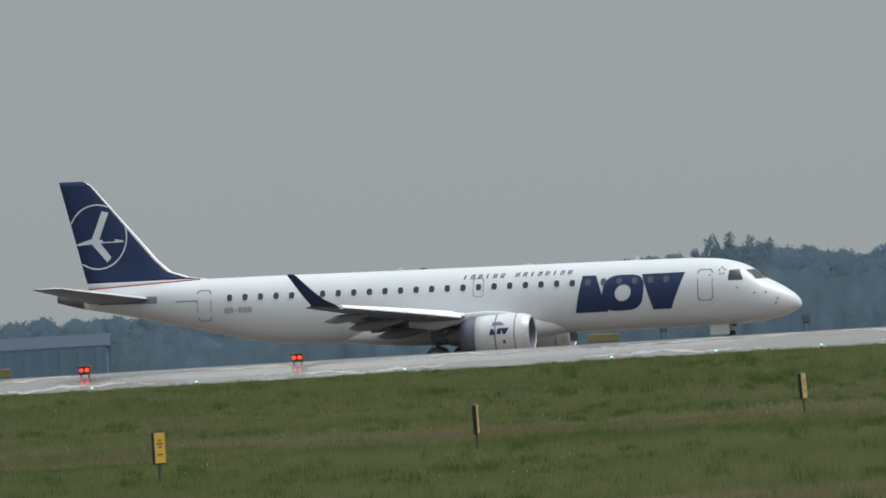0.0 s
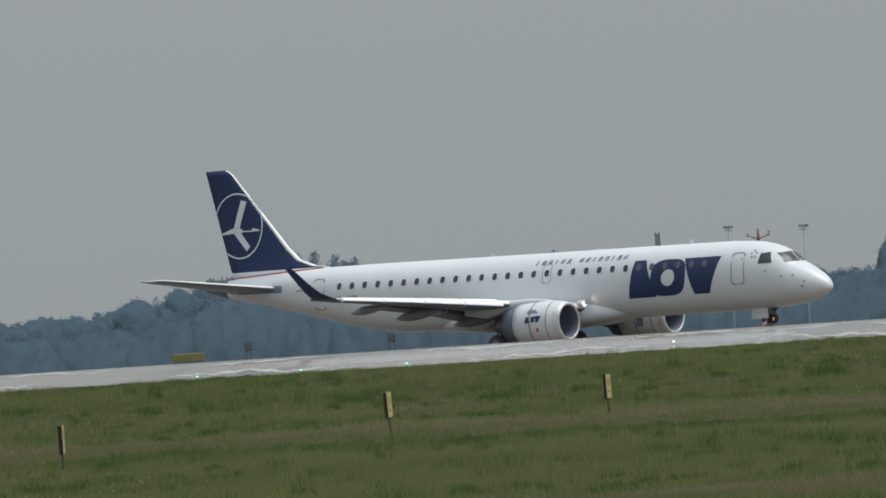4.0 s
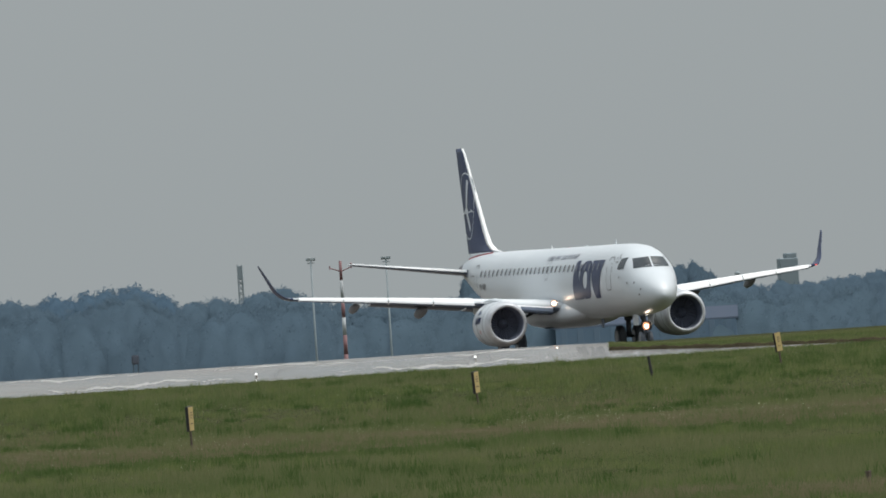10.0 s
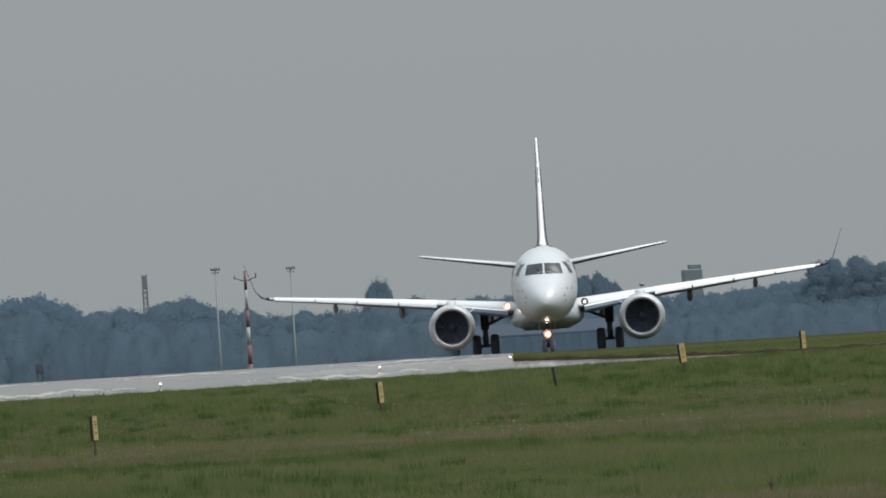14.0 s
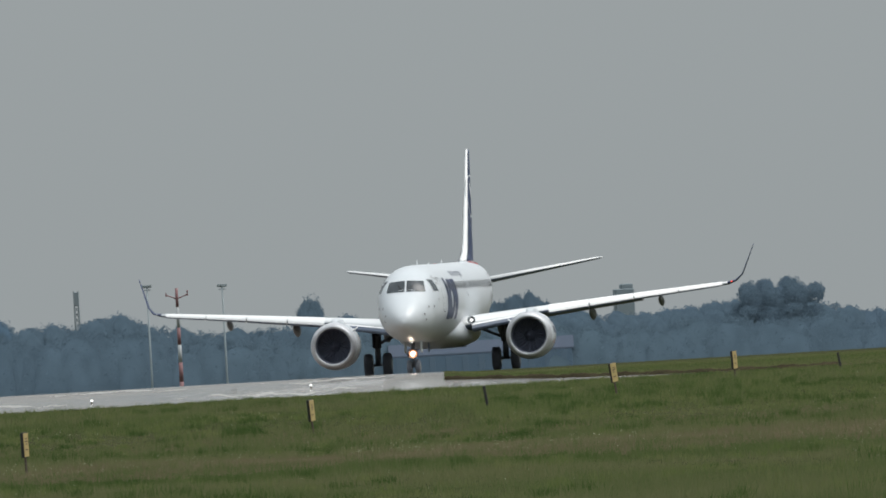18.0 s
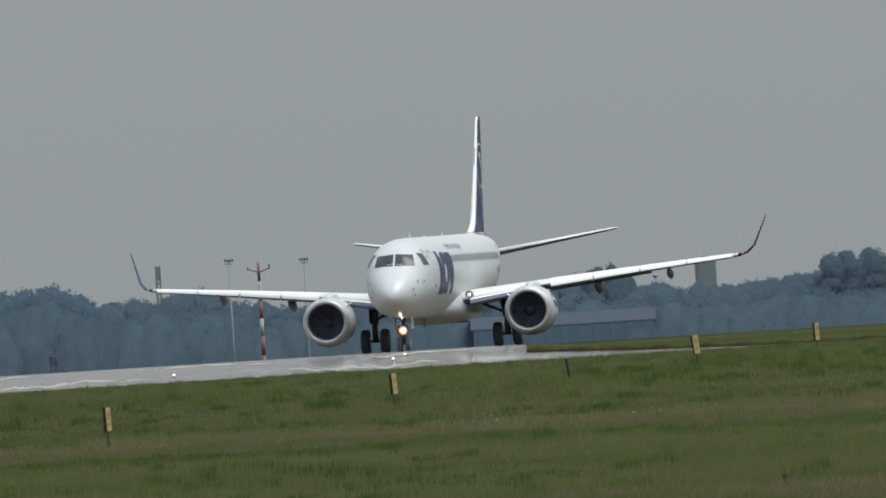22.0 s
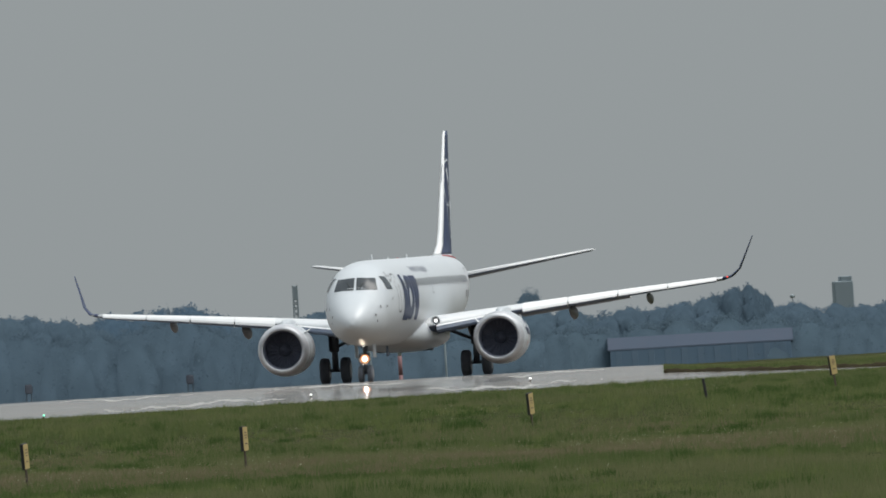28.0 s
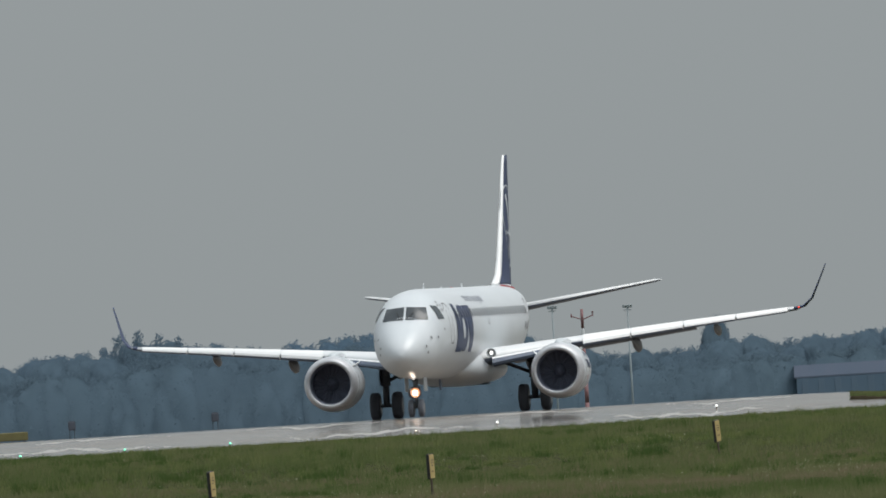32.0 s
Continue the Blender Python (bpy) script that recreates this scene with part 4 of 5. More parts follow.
        for f in ((0, 1, 5, 4), (1, 2, 6, 5), (2, 3, 7, 6), (3, 0, 4, 7), (4, 5, 6, 7)):
            bm.faces.new([v[i] for i in f])
        part("aerial", bm, WHITE, plane)
    vs, fs = lathe([(0, 0.08), (0.04, 0.07), (0.09, 0.001)], 14)
    part("beacon", closed([(v[0], AXLE - 17.2 + v[2], 4.90 + v[1]) for v in vs], fs), REDLINE, plane, "red roof beacon", True)
    bm = bmesh.new()
    block(bm, (-0.03, AXLE - 12.0, 1.0), (0.03, AXLE - 11.6, 1.42), 0.01)
    part("drain_mast", bm, BELLYGREY, plane)
    return plane


airliner = build_airliner()

# ---------------------------------------------------------------- places by bearing


def spot(side, dist):
    """Place on the land, by steps of bearing to the right of north and distance."""
    a = side / LENS
    x, y = dist * math.sin(a), dist * math.cos(a)
    return x, y, float(land(x, y))


def height_for(level, dist):
    """Height above sea level of a point seen so many steps below the level of the first sight line (159 is the horizon)."""
    return EYE[2] + (159 - level) * dist / LENS


# ---------------------------------------------------------------- marker boards in the meadow


def build_marker_board():
    top = new("marker_board")
    tagged(top, "small faded yellow marker board on a dark post in the grass", "sign", "marker boards along the runway")
    bm = bmesh.new()
    block(bm, (-0.115, -0.035, 0.40), (0.115, 0.035, 0.92), 0.012)
    part("board_body", bm, BLACK, top, "black metal box of the board")
    bm = bmesh.new()
    block(bm, (-0.104, -0.043, 0.415), (0.104, -0.036, 0.905), 0.003)
    part("face", bm, BOARDPALE, top, "weathered yellow face")
    for i, (w, z) in enumerate(((0.04, 0.79), (0.055, 0.735), (0.03, 0.68), (0.05, 0.56))):
        bm = bmesh.new()
        block(bm, (-w, -0.048, z - 0.011), (w, -0.0435, z + 0.011))
        part("lettering_bar", bm, POST, top)
    bm = bmesh.new()
    block(bm, (-0.026, -0.018, -0.05), (0.026, 0.018, 0.42), 0.006)
    part("post", bm, POST, top, "thin rusty post")
    return top


board = build_marker_board()
boards = [(-2085, 333, 36, 0), (-1521, 357, 84, -7), (-939, 403, 66, -6), (-551, 420, 64, -3), (-40, 478, 60, -8), (500, 535, 44, -11), (711, 578, 56, -4)]
for i, (u, d, turn, lean) in enumerate(boards):
    x, y, z = spot(u, d)
    m = pose(x, y, z, 0, lean * 0.8, turn)
    if i == 0:
        board.matrix_basis = m
    else:
        copy_thing(board, m)
for c in board.children:
    if c.name.startswith("face"):
        c.data = c.data.copy()
        c.data.materials[0] = BOARD
board["label"] = "bright yellow marker board with unreadable lettering on a post"


def build_stake():
    bm = bmesh.new()
    tube(bm, (0, 0, -0.05), (-0.04, 0, 0.58), 0.040, 0.036, 8)
    tube(bm, (-0.04, 0, 0.58), (-0.042, 0, 0.60), 0.045, 0.04, 8)
    return tagged(part("stake", bm, BLACK, None, smooth=False), "thin dark leaning stake standing in the grass", "stake", "stakes in the meadow")


stake = build_stake()
x, y, z = spot(271, 520)
stake.matrix_basis = pose(x, y, z, 0, -4, 0)
x, y, z = spot(899, 640)
copy_thing(stake, pose(x, y, z, 0, -5, 0))
x, y, z = spot(650, 262)
stub = copy_thing(stake, pose(x, y, z - 0.40, 0, -3, 0))
stub.data = stub.data.copy()
stub.data.materials[0] = POST
stub["label"] = "short rusty stake just showing above the grass"

# ---------------------------------------------------------------- runway edge lamps


def build_edge_lamp(glow, words):
    top = new("runway_lamp")
    tagged(top, words, "runway lamp", "runway edge lamps")
    vs, fs = lathe([(0, 0.05), (0.01, 0.05), (0.02, 0.022), (0.06, 0.02), (0.07, 0.034), (0.085, 0.036)], 14)
    part("stand", closed([(v[0], v[2], v[1]) for v in vs], fs), POST, top, "short dark lamp stand", True)
    vs, fs = lathe([(0.085, 0.036), (0.115, 0.042), (0.145, 0.03), (0.155, 0.001)], 14)
    part("lens", closed([(v[0], v[2], v[1]) for v in vs], fs), glow, top, "small lit lens", True)
    return top


green = build_edge_lamp(GREENLAMP, "lit green runway edge lamp on a short stand")
for i, u in enumerate((-2196, -2011, -1642, -1275, -1090, -903)):
    x, y, z = spot(u, 701.5)
    m = pose(x, y, z)
    if i == 0:
        green.matrix_basis = m
    else:
        copy_thing(green, m)
white = build_edge_lamp(WHITELAMP, "lit white runway lamp on a short stand")
for i, (u, d) in enumerate(((-429, 719), (-40, 732))):
    x, y, z = spot(u, d)
    m = pose(x, y, z + 0.02)
    if i == 0:
        white.matrix_basis = m
    else:
        copy_thing(white, m)

# red-lit stop lights and low signs beyond the runway


def build_stop_light():
    top = new("stop_light")
    tagged(top, "dark boxed stop light with two glowing red lenses", "signal light", "stop lights by the taxiway")
    bm = bmesh.new()
    block(bm, (-0.22, -0.12, 0.10), (0.22, 0.14, 0.44), 0.03)
    part("housing", bm, POST, top, "dark rusty housing")
    for s in (-1, 1):
        vs, fs = lathe([(-0.12, 0.085), (-0.16, 0.076), (-0.18, 0.001)], 16, (s * 0.108, 0, 0.27))
        part("lens", closed(vs, fs), REDLAMP, top, "glowing red lens", True)
        bm = bmesh.new()
        block(bm, (s * 0.105 - 0.12, -0.22, 0.38), (s * 0.105 + 0.12, -0.10, 0.41), 0.008)
        part("visor", bm, BLACK, top)
    for s in (-1, 1):
        bm = bmesh.new()
        tube(bm, (s * 0.15, 0, -0.05), (s * 0.15, 0, 0.14), 0.025, 0.025, 8)
        part("leg", bm, POST, top)
    return top


stop = build_stop_light()
for i, u in enumerate((-2207, -1830)):
    x, y, z = spot(u, 766)
    m = pose(x, y, z + 0.02, 0, 0, -12)
    if i == 0:
        stop.matrix_basis = m
    else:
        copy_thing(stop, m)


def build_low_sign():
    top = new("taxiway_sign")
    tagged(top, "low wide dull yellow taxiway sign on short legs", "sign", "low taxiway signs")
    bm = bmesh.new()
    block(bm, (-0.66, -0.06, 0.12), (0.66, 0.06, 0.46), 0.02)
    part("panel", bm, OLIVE, top, "dull yellow sign panel")
    for s in (-0.5, 0, 0.5):
        bm = bmesh.new()
        tube(bm, (s, 0, -0.05), (s, 0, 0.14), 0.02, 0.02, 8)
        part("leg", bm, POST, top)
    return top


low = build_low_sign()
for i, (u, d) in enumerate(((-1288, 832), (-2368, 800))):
    x, y, z = spot(u, d)
    m = pose(x, y, z - 0.03, 0, 0, 8)
    if i == 0:
        low.matrix_basis = m
    else:
        copy_thing(low, m)



def build_far_board():
    top = new("red_board")
    tagged(top, "distant red board, dulled by painted haze, on two legs before the wood", "sign", "red boards before the wood")
    bm = bmesh.new()
    block(bm, (-0.2, -0.04, 1.50), (0.2, 0.04, 2.0), 0.06)
    part("panel", bm, HAZERED, top, "red panel dulled by painted haze")
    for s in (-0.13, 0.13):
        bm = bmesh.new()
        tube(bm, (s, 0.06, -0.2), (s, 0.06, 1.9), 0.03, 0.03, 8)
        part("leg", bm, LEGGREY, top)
    return top


far_board = build_far_board()
for i, u in enumerate((-641, -927, -1181)):
    x, y, z = spot(u, 1078)
    m = pose(x, y, z, 0, 0, 6 * i - 8)
    if i == 0:
        far_board.matrix_basis = m
    else:
        copy_thing(far_board, m)

# ---------------------------------------------------------------- masts and far buildings


def build_striped_mast():
    d = 1900
    x, y, z = spot(-268, d)
    top = new("striped_mast")
    tagged(top, "red and white banded steel mast with short cross arms", "mast")
    h = height_for(31, d) - z
    cuts = [0, h - 8.75, h - 6.95, h - 5.3, h - 3.7, h - 1.8, h]
    for i in range(6):
        bm = bmesh.new()
        tube(bm, (0, 0, cuts[i]), (0, 0, cuts[i + 1]), 0.21 - 0.014 * i, 0.2 - 0.014 * i, 10)
        part("band", bm, MASTRED if i % 2 else (MASTWHITE if i else MASTRED), top, "", True)
    for s in (-1, 1):
        bm = bmesh.new()
        tube(bm, (0, 0, h - 1.0), (s * 1.0, 0, h - 0.62), 0.055, 0.05, 8)
        tube(bm, (s * 1.0, 0, h - 0.75), (s * 1.0, 0, h - 0.4), 0.06, 0.05, 8)
        part("cross_arm", bm, MASTRED, top)
    bm = bmesh.new()
    bmesh.ops.create_icosphere(bm, subdivisions=1, radius=0.11, matrix=Matrix.Translation((1.0, -0.05, h - 0.33)))
    part("obstruction_lamp", bm, MASTRED, top, "small red lamp")
    top.matrix_basis = pose(x, y, z)


build_striped_mast()


def build_flood_mast(level, d):
    top = new("floodlight_mast")
    tagged(top, "tall grey floodlight mast with a cluster of lamps", "mast", "floodlight masts")
    z = float(LAND(d))
    h = height_for(level, d) - z
    bm = bmesh.new()
    tube(bm, (0, 0, 0), (0, 0, h - 0.15), 0.11, 0.07, 10)
    part("pole", bm, GALV, top, "", True)
    bm = bmesh.new()
    tube(bm, (-0.42, 0, h - 0.2), (0.42, 0, h - 0.2), 0.05, 0.05, 8)
    tube(bm, (-0.34, 0, h - 0.45), (0.34, 0, h - 0.45), 0.04, 0.04, 8)
    part("cross_bar", bm, GALV, top)
    for i in range(4):
        bm = bmesh.new()
        block(bm, (-0.44 + i * 0.23, -0.12, h - 0.22), (-0.25 + i * 0.23, 0.08, h + 0.02), 0.02)
        part("floodlight", bm, GALV, top)
    return top


for u, lv in ((-320, 23), (-187, 28.7)):
    m = build_flood_mast(lv, 1880)
    x, y, z = spot(u, 1880)
    m.matrix_basis = pose(x, y, z)


def build_lattice_tower():
    d = 2330
    x, y, z = spot(-446, d)
    h = height_for(26.7, d) - z
    top = new("lattice_tower")
    tagged(top, "slim grey lattice tower above the trees", "tower")
    r = 0.24
    cs = [(-r, -r), (r, -r), (r, r), (-r, r)]
    for c in cs:
        bm = bmesh.new()
        tube(bm, (c[0] * 1.5, c[1] * 1.5, 0), (*c, h), 0.09, 0.08, 6)
        part("tower_leg", bm, TOWERBLUE, top)
    bm = bmesh.new()
    k = int(h / 0.6)
    for i in range(k):
        for j in range(4):
            a, b = cs[j], cs[(j + 1) % 4]
            f0, f1 = 1.5 - 0.5 * i / k, 1.5 - 0.5 * (i + 1) / k
            tube(bm, (a[0] * f0, a[1] * f0, i * 0.6), (b[0] * f1, b[1] * f1, (i + 1) * 0.6), 0.055, 0.055, 4)
    part("bracing", bm, TOWERBLUE, top)
    bm = bmesh.new()
    block(bm, (-0.3, -0.3, h - 1.7), (0.3, 0.3, h - 0.1), 0.05)
    part("equipment_box", bm, TOWERBLUE, top)
    top.matrix_basis = pose(x, y, z)


build_lattice_tower()


def build_antenna(u, level, d):
    x, y, z = spot(u, d)
    h = height_for(level, d) - z
    top = new("antenna_mast")
    tagged(top, "thin antenna mast with a rounded head", "mast")
    bm = bmesh.new()
    tube(bm, (0, 0, 0), (0, 0, h), 0.05, 0.04, 8)
    part("pole", bm, GALV, top)
    bm = bmesh.new()
    bmesh.ops.create_uvsphere(bm, u_segments=12, v_segments=8, radius=0.32, matrix=Matrix.Translation((0, 0, h)) @ Matrix.Diagonal((1, 1, 0.7, 1)))
    part("radome", bm, GALV, top, "rounded grey head", True)
    top.matrix_basis = pose(x, y, z)


build_antenna(432, 99, 2400)


def build_tower_block(u, level, d):
    x, y, z = spot(u, d)
    h = height_for(level, d) - z
    top = new("concrete_tower")
    tagged(top, "distant square grey tower with a stepped top", "tower")
    bm = bmesh.new()
    block(bm, (-1.55, -1.6, -1), (1.5, 1.6, h - 0.8), 0.12)
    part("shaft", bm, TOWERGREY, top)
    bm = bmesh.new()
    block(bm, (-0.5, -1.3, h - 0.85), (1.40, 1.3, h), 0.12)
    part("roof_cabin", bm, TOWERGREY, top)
    top.matrix_basis = pose(x, y, z, 0, 0, 8)


build_tower_block(522, 69, 3300)


def build_long_building(u0, u1, level, d, words):
    """A long low block with shallow piers under a steep reddish roof."""
    x0, y0, z0 = spot(u0, d)
    x1, y1, z1 = spot(u1, d)
    w = x1 - x0
    ridge = height_for(level, d) - z0
    eave = ridge - 1.3
    top = new("airfield_building")
    tagged(top, words, "building")
    bm = bmesh.new()
    block(bm, (0, 0, -1), (w, 6, eave), 0.04)
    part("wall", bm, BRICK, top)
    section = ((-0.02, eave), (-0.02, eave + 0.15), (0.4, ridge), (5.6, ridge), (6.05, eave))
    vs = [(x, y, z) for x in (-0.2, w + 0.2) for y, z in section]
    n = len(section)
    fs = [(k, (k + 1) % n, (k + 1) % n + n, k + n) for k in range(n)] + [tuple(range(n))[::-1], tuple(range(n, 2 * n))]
    part("roof", closed(vs, fs), ROOFRED, top, "red roof dulled by painted haze")
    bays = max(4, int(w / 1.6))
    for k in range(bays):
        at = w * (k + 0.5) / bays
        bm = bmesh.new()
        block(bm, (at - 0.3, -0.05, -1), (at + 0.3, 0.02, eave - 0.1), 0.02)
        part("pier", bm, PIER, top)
    top.matrix_basis = pose(x0, y0, z0)


build_long_building(104, 425, 154, 2036.4, "long low red airfield building in painted haze, half hidden behind the crest")
build_long_building(-2420, -2165, 134, 2036.4, "long low brick building in front of the wood")

# ---------------------------------------------------------------- trees


def unit_ball(sub):
    """Points and triangles of a finely divided ball."""
    bm = bmesh.new()
    bmesh.ops.create_icosphere(bm, subdivisions=sub, radius=1.0)
    v = np.array([p.co for p in bm.verts])
    f = np.array([[p.index for p in q.verts] for q in bm.faces])
    bm.free()
    return v, f


BALL = unit_ball(3)


def lumps(d, x, y):
    """How far a clump bulges in each direction."""
    return (0.07 * np.sin(d[:, 0] * 5 + x * 3) * np.sin(d[:, 1] * 4 + y) + 0.05 * np.sin(d[:, 2] * 8 + d[:, 0] * 5 + x) + 0.05 * np.sin(d[:, 0] * 17 + x) * np.sin(d[:, 2] * 15 + y)
            + 0.035 * np.sin(d[:, 1] * 23 + d[:, 0] * 11) * np.sin(d[:, 2] * 27 + x))


LIGHTWARD = np.array((0.20, -0.62, 0.50))     # one shared normal for all leaves, which flattens their shading like haze


def leaf_cloud(rng, blobs, count, size, dense=0.9, bulge=0.6):
    """Leafy clumps (x, y, z, rx, rz): single leaves, over an inner mass of twigs and leaves where a clump is at least dense across. Returns points, triangles and normals."""
    gen = np.random.default_rng(rng.randrange(10 ** 6))
    vs, fs, ns, at = [], [], [], 0
    share = [q[3] * q[4] * (1 if q[3] >= dense else 2.5) for q in blobs]
    bv, bf = BALL
    for w, (x, y, z, rx, rz) in zip(share, blobs):
        if rx >= dense:
            c = bv * (0.91 + bulge * lumps(bv, x, y) + gen.normal(0, 0.01, len(bv)))[:, None]
            vs.append(c * (rx, rx, rz) + (x, y, z))
            ns.append(bv * 0.10 + LIGHTWARD + gen.normal(0, 0.10, bv.shape))
            fs.append(bf + at)
            at += len(bv)
        n = int(count * w / sum(share))
        d = gen.normal(0, 1, (n, 3))
        d /= np.linalg.norm(d, axis=1)[:, None]
        r = 0.94 + bulge * lumps(d, x, y) + gen.normal(0, 0.035, n) + 0.05 * gen.uniform(0, 1, n) ** 4
        if rx < dense:
            r *= gen.uniform(0.15, 1.0, n) ** 0.4
        big = gen.uniform(0.6, 1.6, n)
        c = d * r[:, None] * (rx, rx, rz) + (x, y, z)
        off = gen.normal(0, 1, (n, 3, 3)) * (1, 0.12, 1)
        lean = d * 0.10 + LIGHTWARD + gen.normal(0, 0.14, d.shape)
        turned = np.einsum("ij,ij->i", np.cross(off[:, 1] - off[:, 0], off[:, 2] - off[:, 0]), lean) < 0
        off[turned] = off[turned][:, ::-1]
        vs.append((c[:, None, :] + off * (size * big)[:, None, None]).reshape(-1, 3))
        ns.append(np.repeat(lean, 3, axis=0))
        fs.append(np.arange(n * 3).reshape(-1, 3) + at)
        at += n * 3
    ns = np.concatenate(ns)
    return np.concatenate(vs), np.concatenate(fs), ns / np.linalg.norm(ns, axis=1)[:, None]


def leaf_mesh(name, v, mat, f=None, normals=None):
    """Mesh of triangles; separate ones unless f names their corners."""
    f = np.arange(len(v)).reshape(-1, 3) if f is None else f
    me = bpy.data.meshes.new(name)
    me.vertices.add(len(v))
    me.vertices.foreach_set("co", np.ascontiguousarray(v, dtype=np.float32).ravel())
    me.loops.add(f.size)
    me.loops.foreach_set("vertex_index", np.ascontiguousarray(f, dtype=np.int32).ravel())
    me.polygons.add(len(f))
    me.polygons.foreach_set("loop_start", np.arange(0, f.size, 3, dtype=np.int32))
    me.materials.append(mat)
    me.update(calc_edges=True)
    if normals is not None:
        me.shade_smooth()
        me.normals_split_custom_set_from_vertices(normals.astype(np.float32).tolist())
    return me


def tree_kind(seed, kind):
    """One tree ten metres tall: bark mesh and leaf mesh."""
    rng = random.Random(seed)
    bm = bmesh.new()
    blobs = []

    def tufts(n, wide, z0, z1, taper, r0, r1):
        """Small loose tufts round the outside of the crown, closer to the trunk towards its top."""
        for _ in range(n):
            a, u = rng.uniform(0, 6.28), rng.uniform(0, 1)
            w = wide * (1 - taper * u ** 1.5) * rng.uniform(0.75, 1.05)
            blobs.append((w * math.cos(a), w * math.sin(a), z0 + (z1 - z0) * u, rng.uniform(r0, r1), rng.uniform(r0, r1) * 1.15))

    if kind == "round":
        tube(bm, (0, 0, -0.3), (0.1, 0, 4.2), 0.26, 0.15, 8)
        for i in range(4):
            blobs.append((rng.uniform(-1.2, 1.2), rng.uniform(-0.4, 0.4), 3.2, rng.uniform(1.3, 1.7), 3.9))
        for i in range(6):
            x = rng.uniform(-1.6, 1.6)
            blobs.append((x, rng.uniform(-0.5, 0.5), 8.1 - 0.55 * abs(x) - rng.uniform(0, 1.0), rng.uniform(1.0, 1.5), rng.uniform(1.1, 1.7)))
        tufts(34, 2.1, 3.0, 8.0, 0.7, 0.35, 0.7)
        n, s = 24000, 0.055
    elif kind == "high":
        tube(bm, (0, 0, -0.3), (0.05, 0, 9.0), 0.20, 0.07, 8)
        for i in range(26):
            a, r = rng.uniform(0, 6.28), rng.uniform(0.1, 1.6)
            blobs.append((r * math.cos(a), r * math.sin(a), 9.4 - rng.uniform(0.1, 2.1) - 0.2 * r, rng.uniform(0.4, 0.75), rng.uniform(0.35, 0.6)))
        n, s = 14000, 0.05
    elif kind == "loose":
        tube(bm, (0, 0, -0.3), (0, 0, 6.5), 0.25, 0.12, 8)
        for i in range(24):
            a, r = rng.uniform(0, 6.28), rng.uniform(0.2, 2.5)
            z = rng.uniform(5.6, 8.3) - 0.3 * r
            for k in range(4):      # upright sprays
                q = r * (1 + 0.12 * k)
                blobs.append((q * math.cos(a), q * math.sin(a), z + 0.45 * k, 0.62 - 0.11 * k, 0.5 - 0.06 * k))
        blobs += [(-0.5, 0, 2.6, 1.5, 4.0), (0.6, 0.2, 2.6, 1.5, 4.4)]
        n, s = 26000, 0.046
    elif kind == "poplar":
        tube(bm, (0, 0, -0.3), (0, 0, 8.0), 0.2, 0.07, 8)
        blobs += [(0, 0, 4.3, 1.15, 5.0), (0.25, 0, 4.3, 1.1, 4.9), (-0.3, 0, 6.9, 1.0, 2.2)]
        tufts(26, 1.0, 2.0, 8.6, 0.7, 0.28, 0.5)
        n, s = 14000, 0.048
    else:
        tube(bm, (0, 0, -0.3), (0, 0, 9.3), 0.22, 0.05, 8)
        blobs += [(0, 0, 3.2, 1.7, 4.6), (0.1, 0, 4.6, 1.45, 4.7), (0, 0, 5.3, 1.2, 4.4), (0.1, 0, 8.0, 1.0, 1.7)]
        tufts(44, 1.7, 2.0, 8.6, 0.65, 0.3, 0.55)
        n, s = 20000, 0.050
    for z in (0.42, 0.55, 0.68):
        a = rng.uniform(0, 6.28)
        for d in (0, 2.2, 4.3):
            tube(bm, (0, 0, 10 * z - 1.2), (1.3 * math.cos(a + d), 1.3 * math.sin(a + d), 10 * z + 0.5), 0.07, 0.03, 5)
    me = bpy.data.meshes.new("trunk")
    bm.to_mesh(me)
    bm.free()
    me.materials.append(BARK)
    v, f, nm = leaf_cloud(rng, blobs, n, s)
    v[:, 2] *= 10 / np.quantile(v[:, 2], 0.995)
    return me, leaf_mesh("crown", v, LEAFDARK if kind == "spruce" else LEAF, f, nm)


TREES = {}
for kind in ("round", "high", "loose", "poplar", "spruce"):
    TREES[kind] = [tree_kind(11 + 7 * i + len(kind), kind) for i in range(5)]
WORDS = {"round": ("broad rounded tree at the wood's edge, tinted with painted haze", "tree"), "high": ("tall tree with a bare trunk and a high rounded crown", "tree"),
         "loose": ("tall loose-crowned tree rising above the wood", "tree"), "poplar": ("narrow upright dark poplar rising above the wood", "tree"),
         "spruce": ("dark pointed conifer in the distant wood", "tree")}
tree_rng = random.Random(5)


def plant(u, level, kind, wide=1.0, d=None):
    d = d or tree_rng.uniform(2140, 2250)
    x, y, z = spot(u, d)
    h = (height_for(level + 5, d) - z) / 10
    bark, leaves = TREES[kind][tree_rng.randrange(5)]
    t = new("tree")
    tagged(t, *WORDS[kind], "trees at the edge of the airfield")
    for nm, me in (("trunk", bark), ("crown", leaves)):
        o = new(nm, me)
        o.parent = t
    t.matrix_basis = pose(x, y, z) @ Matrix.Diagonal((h * wide, h * wide, h, 1))


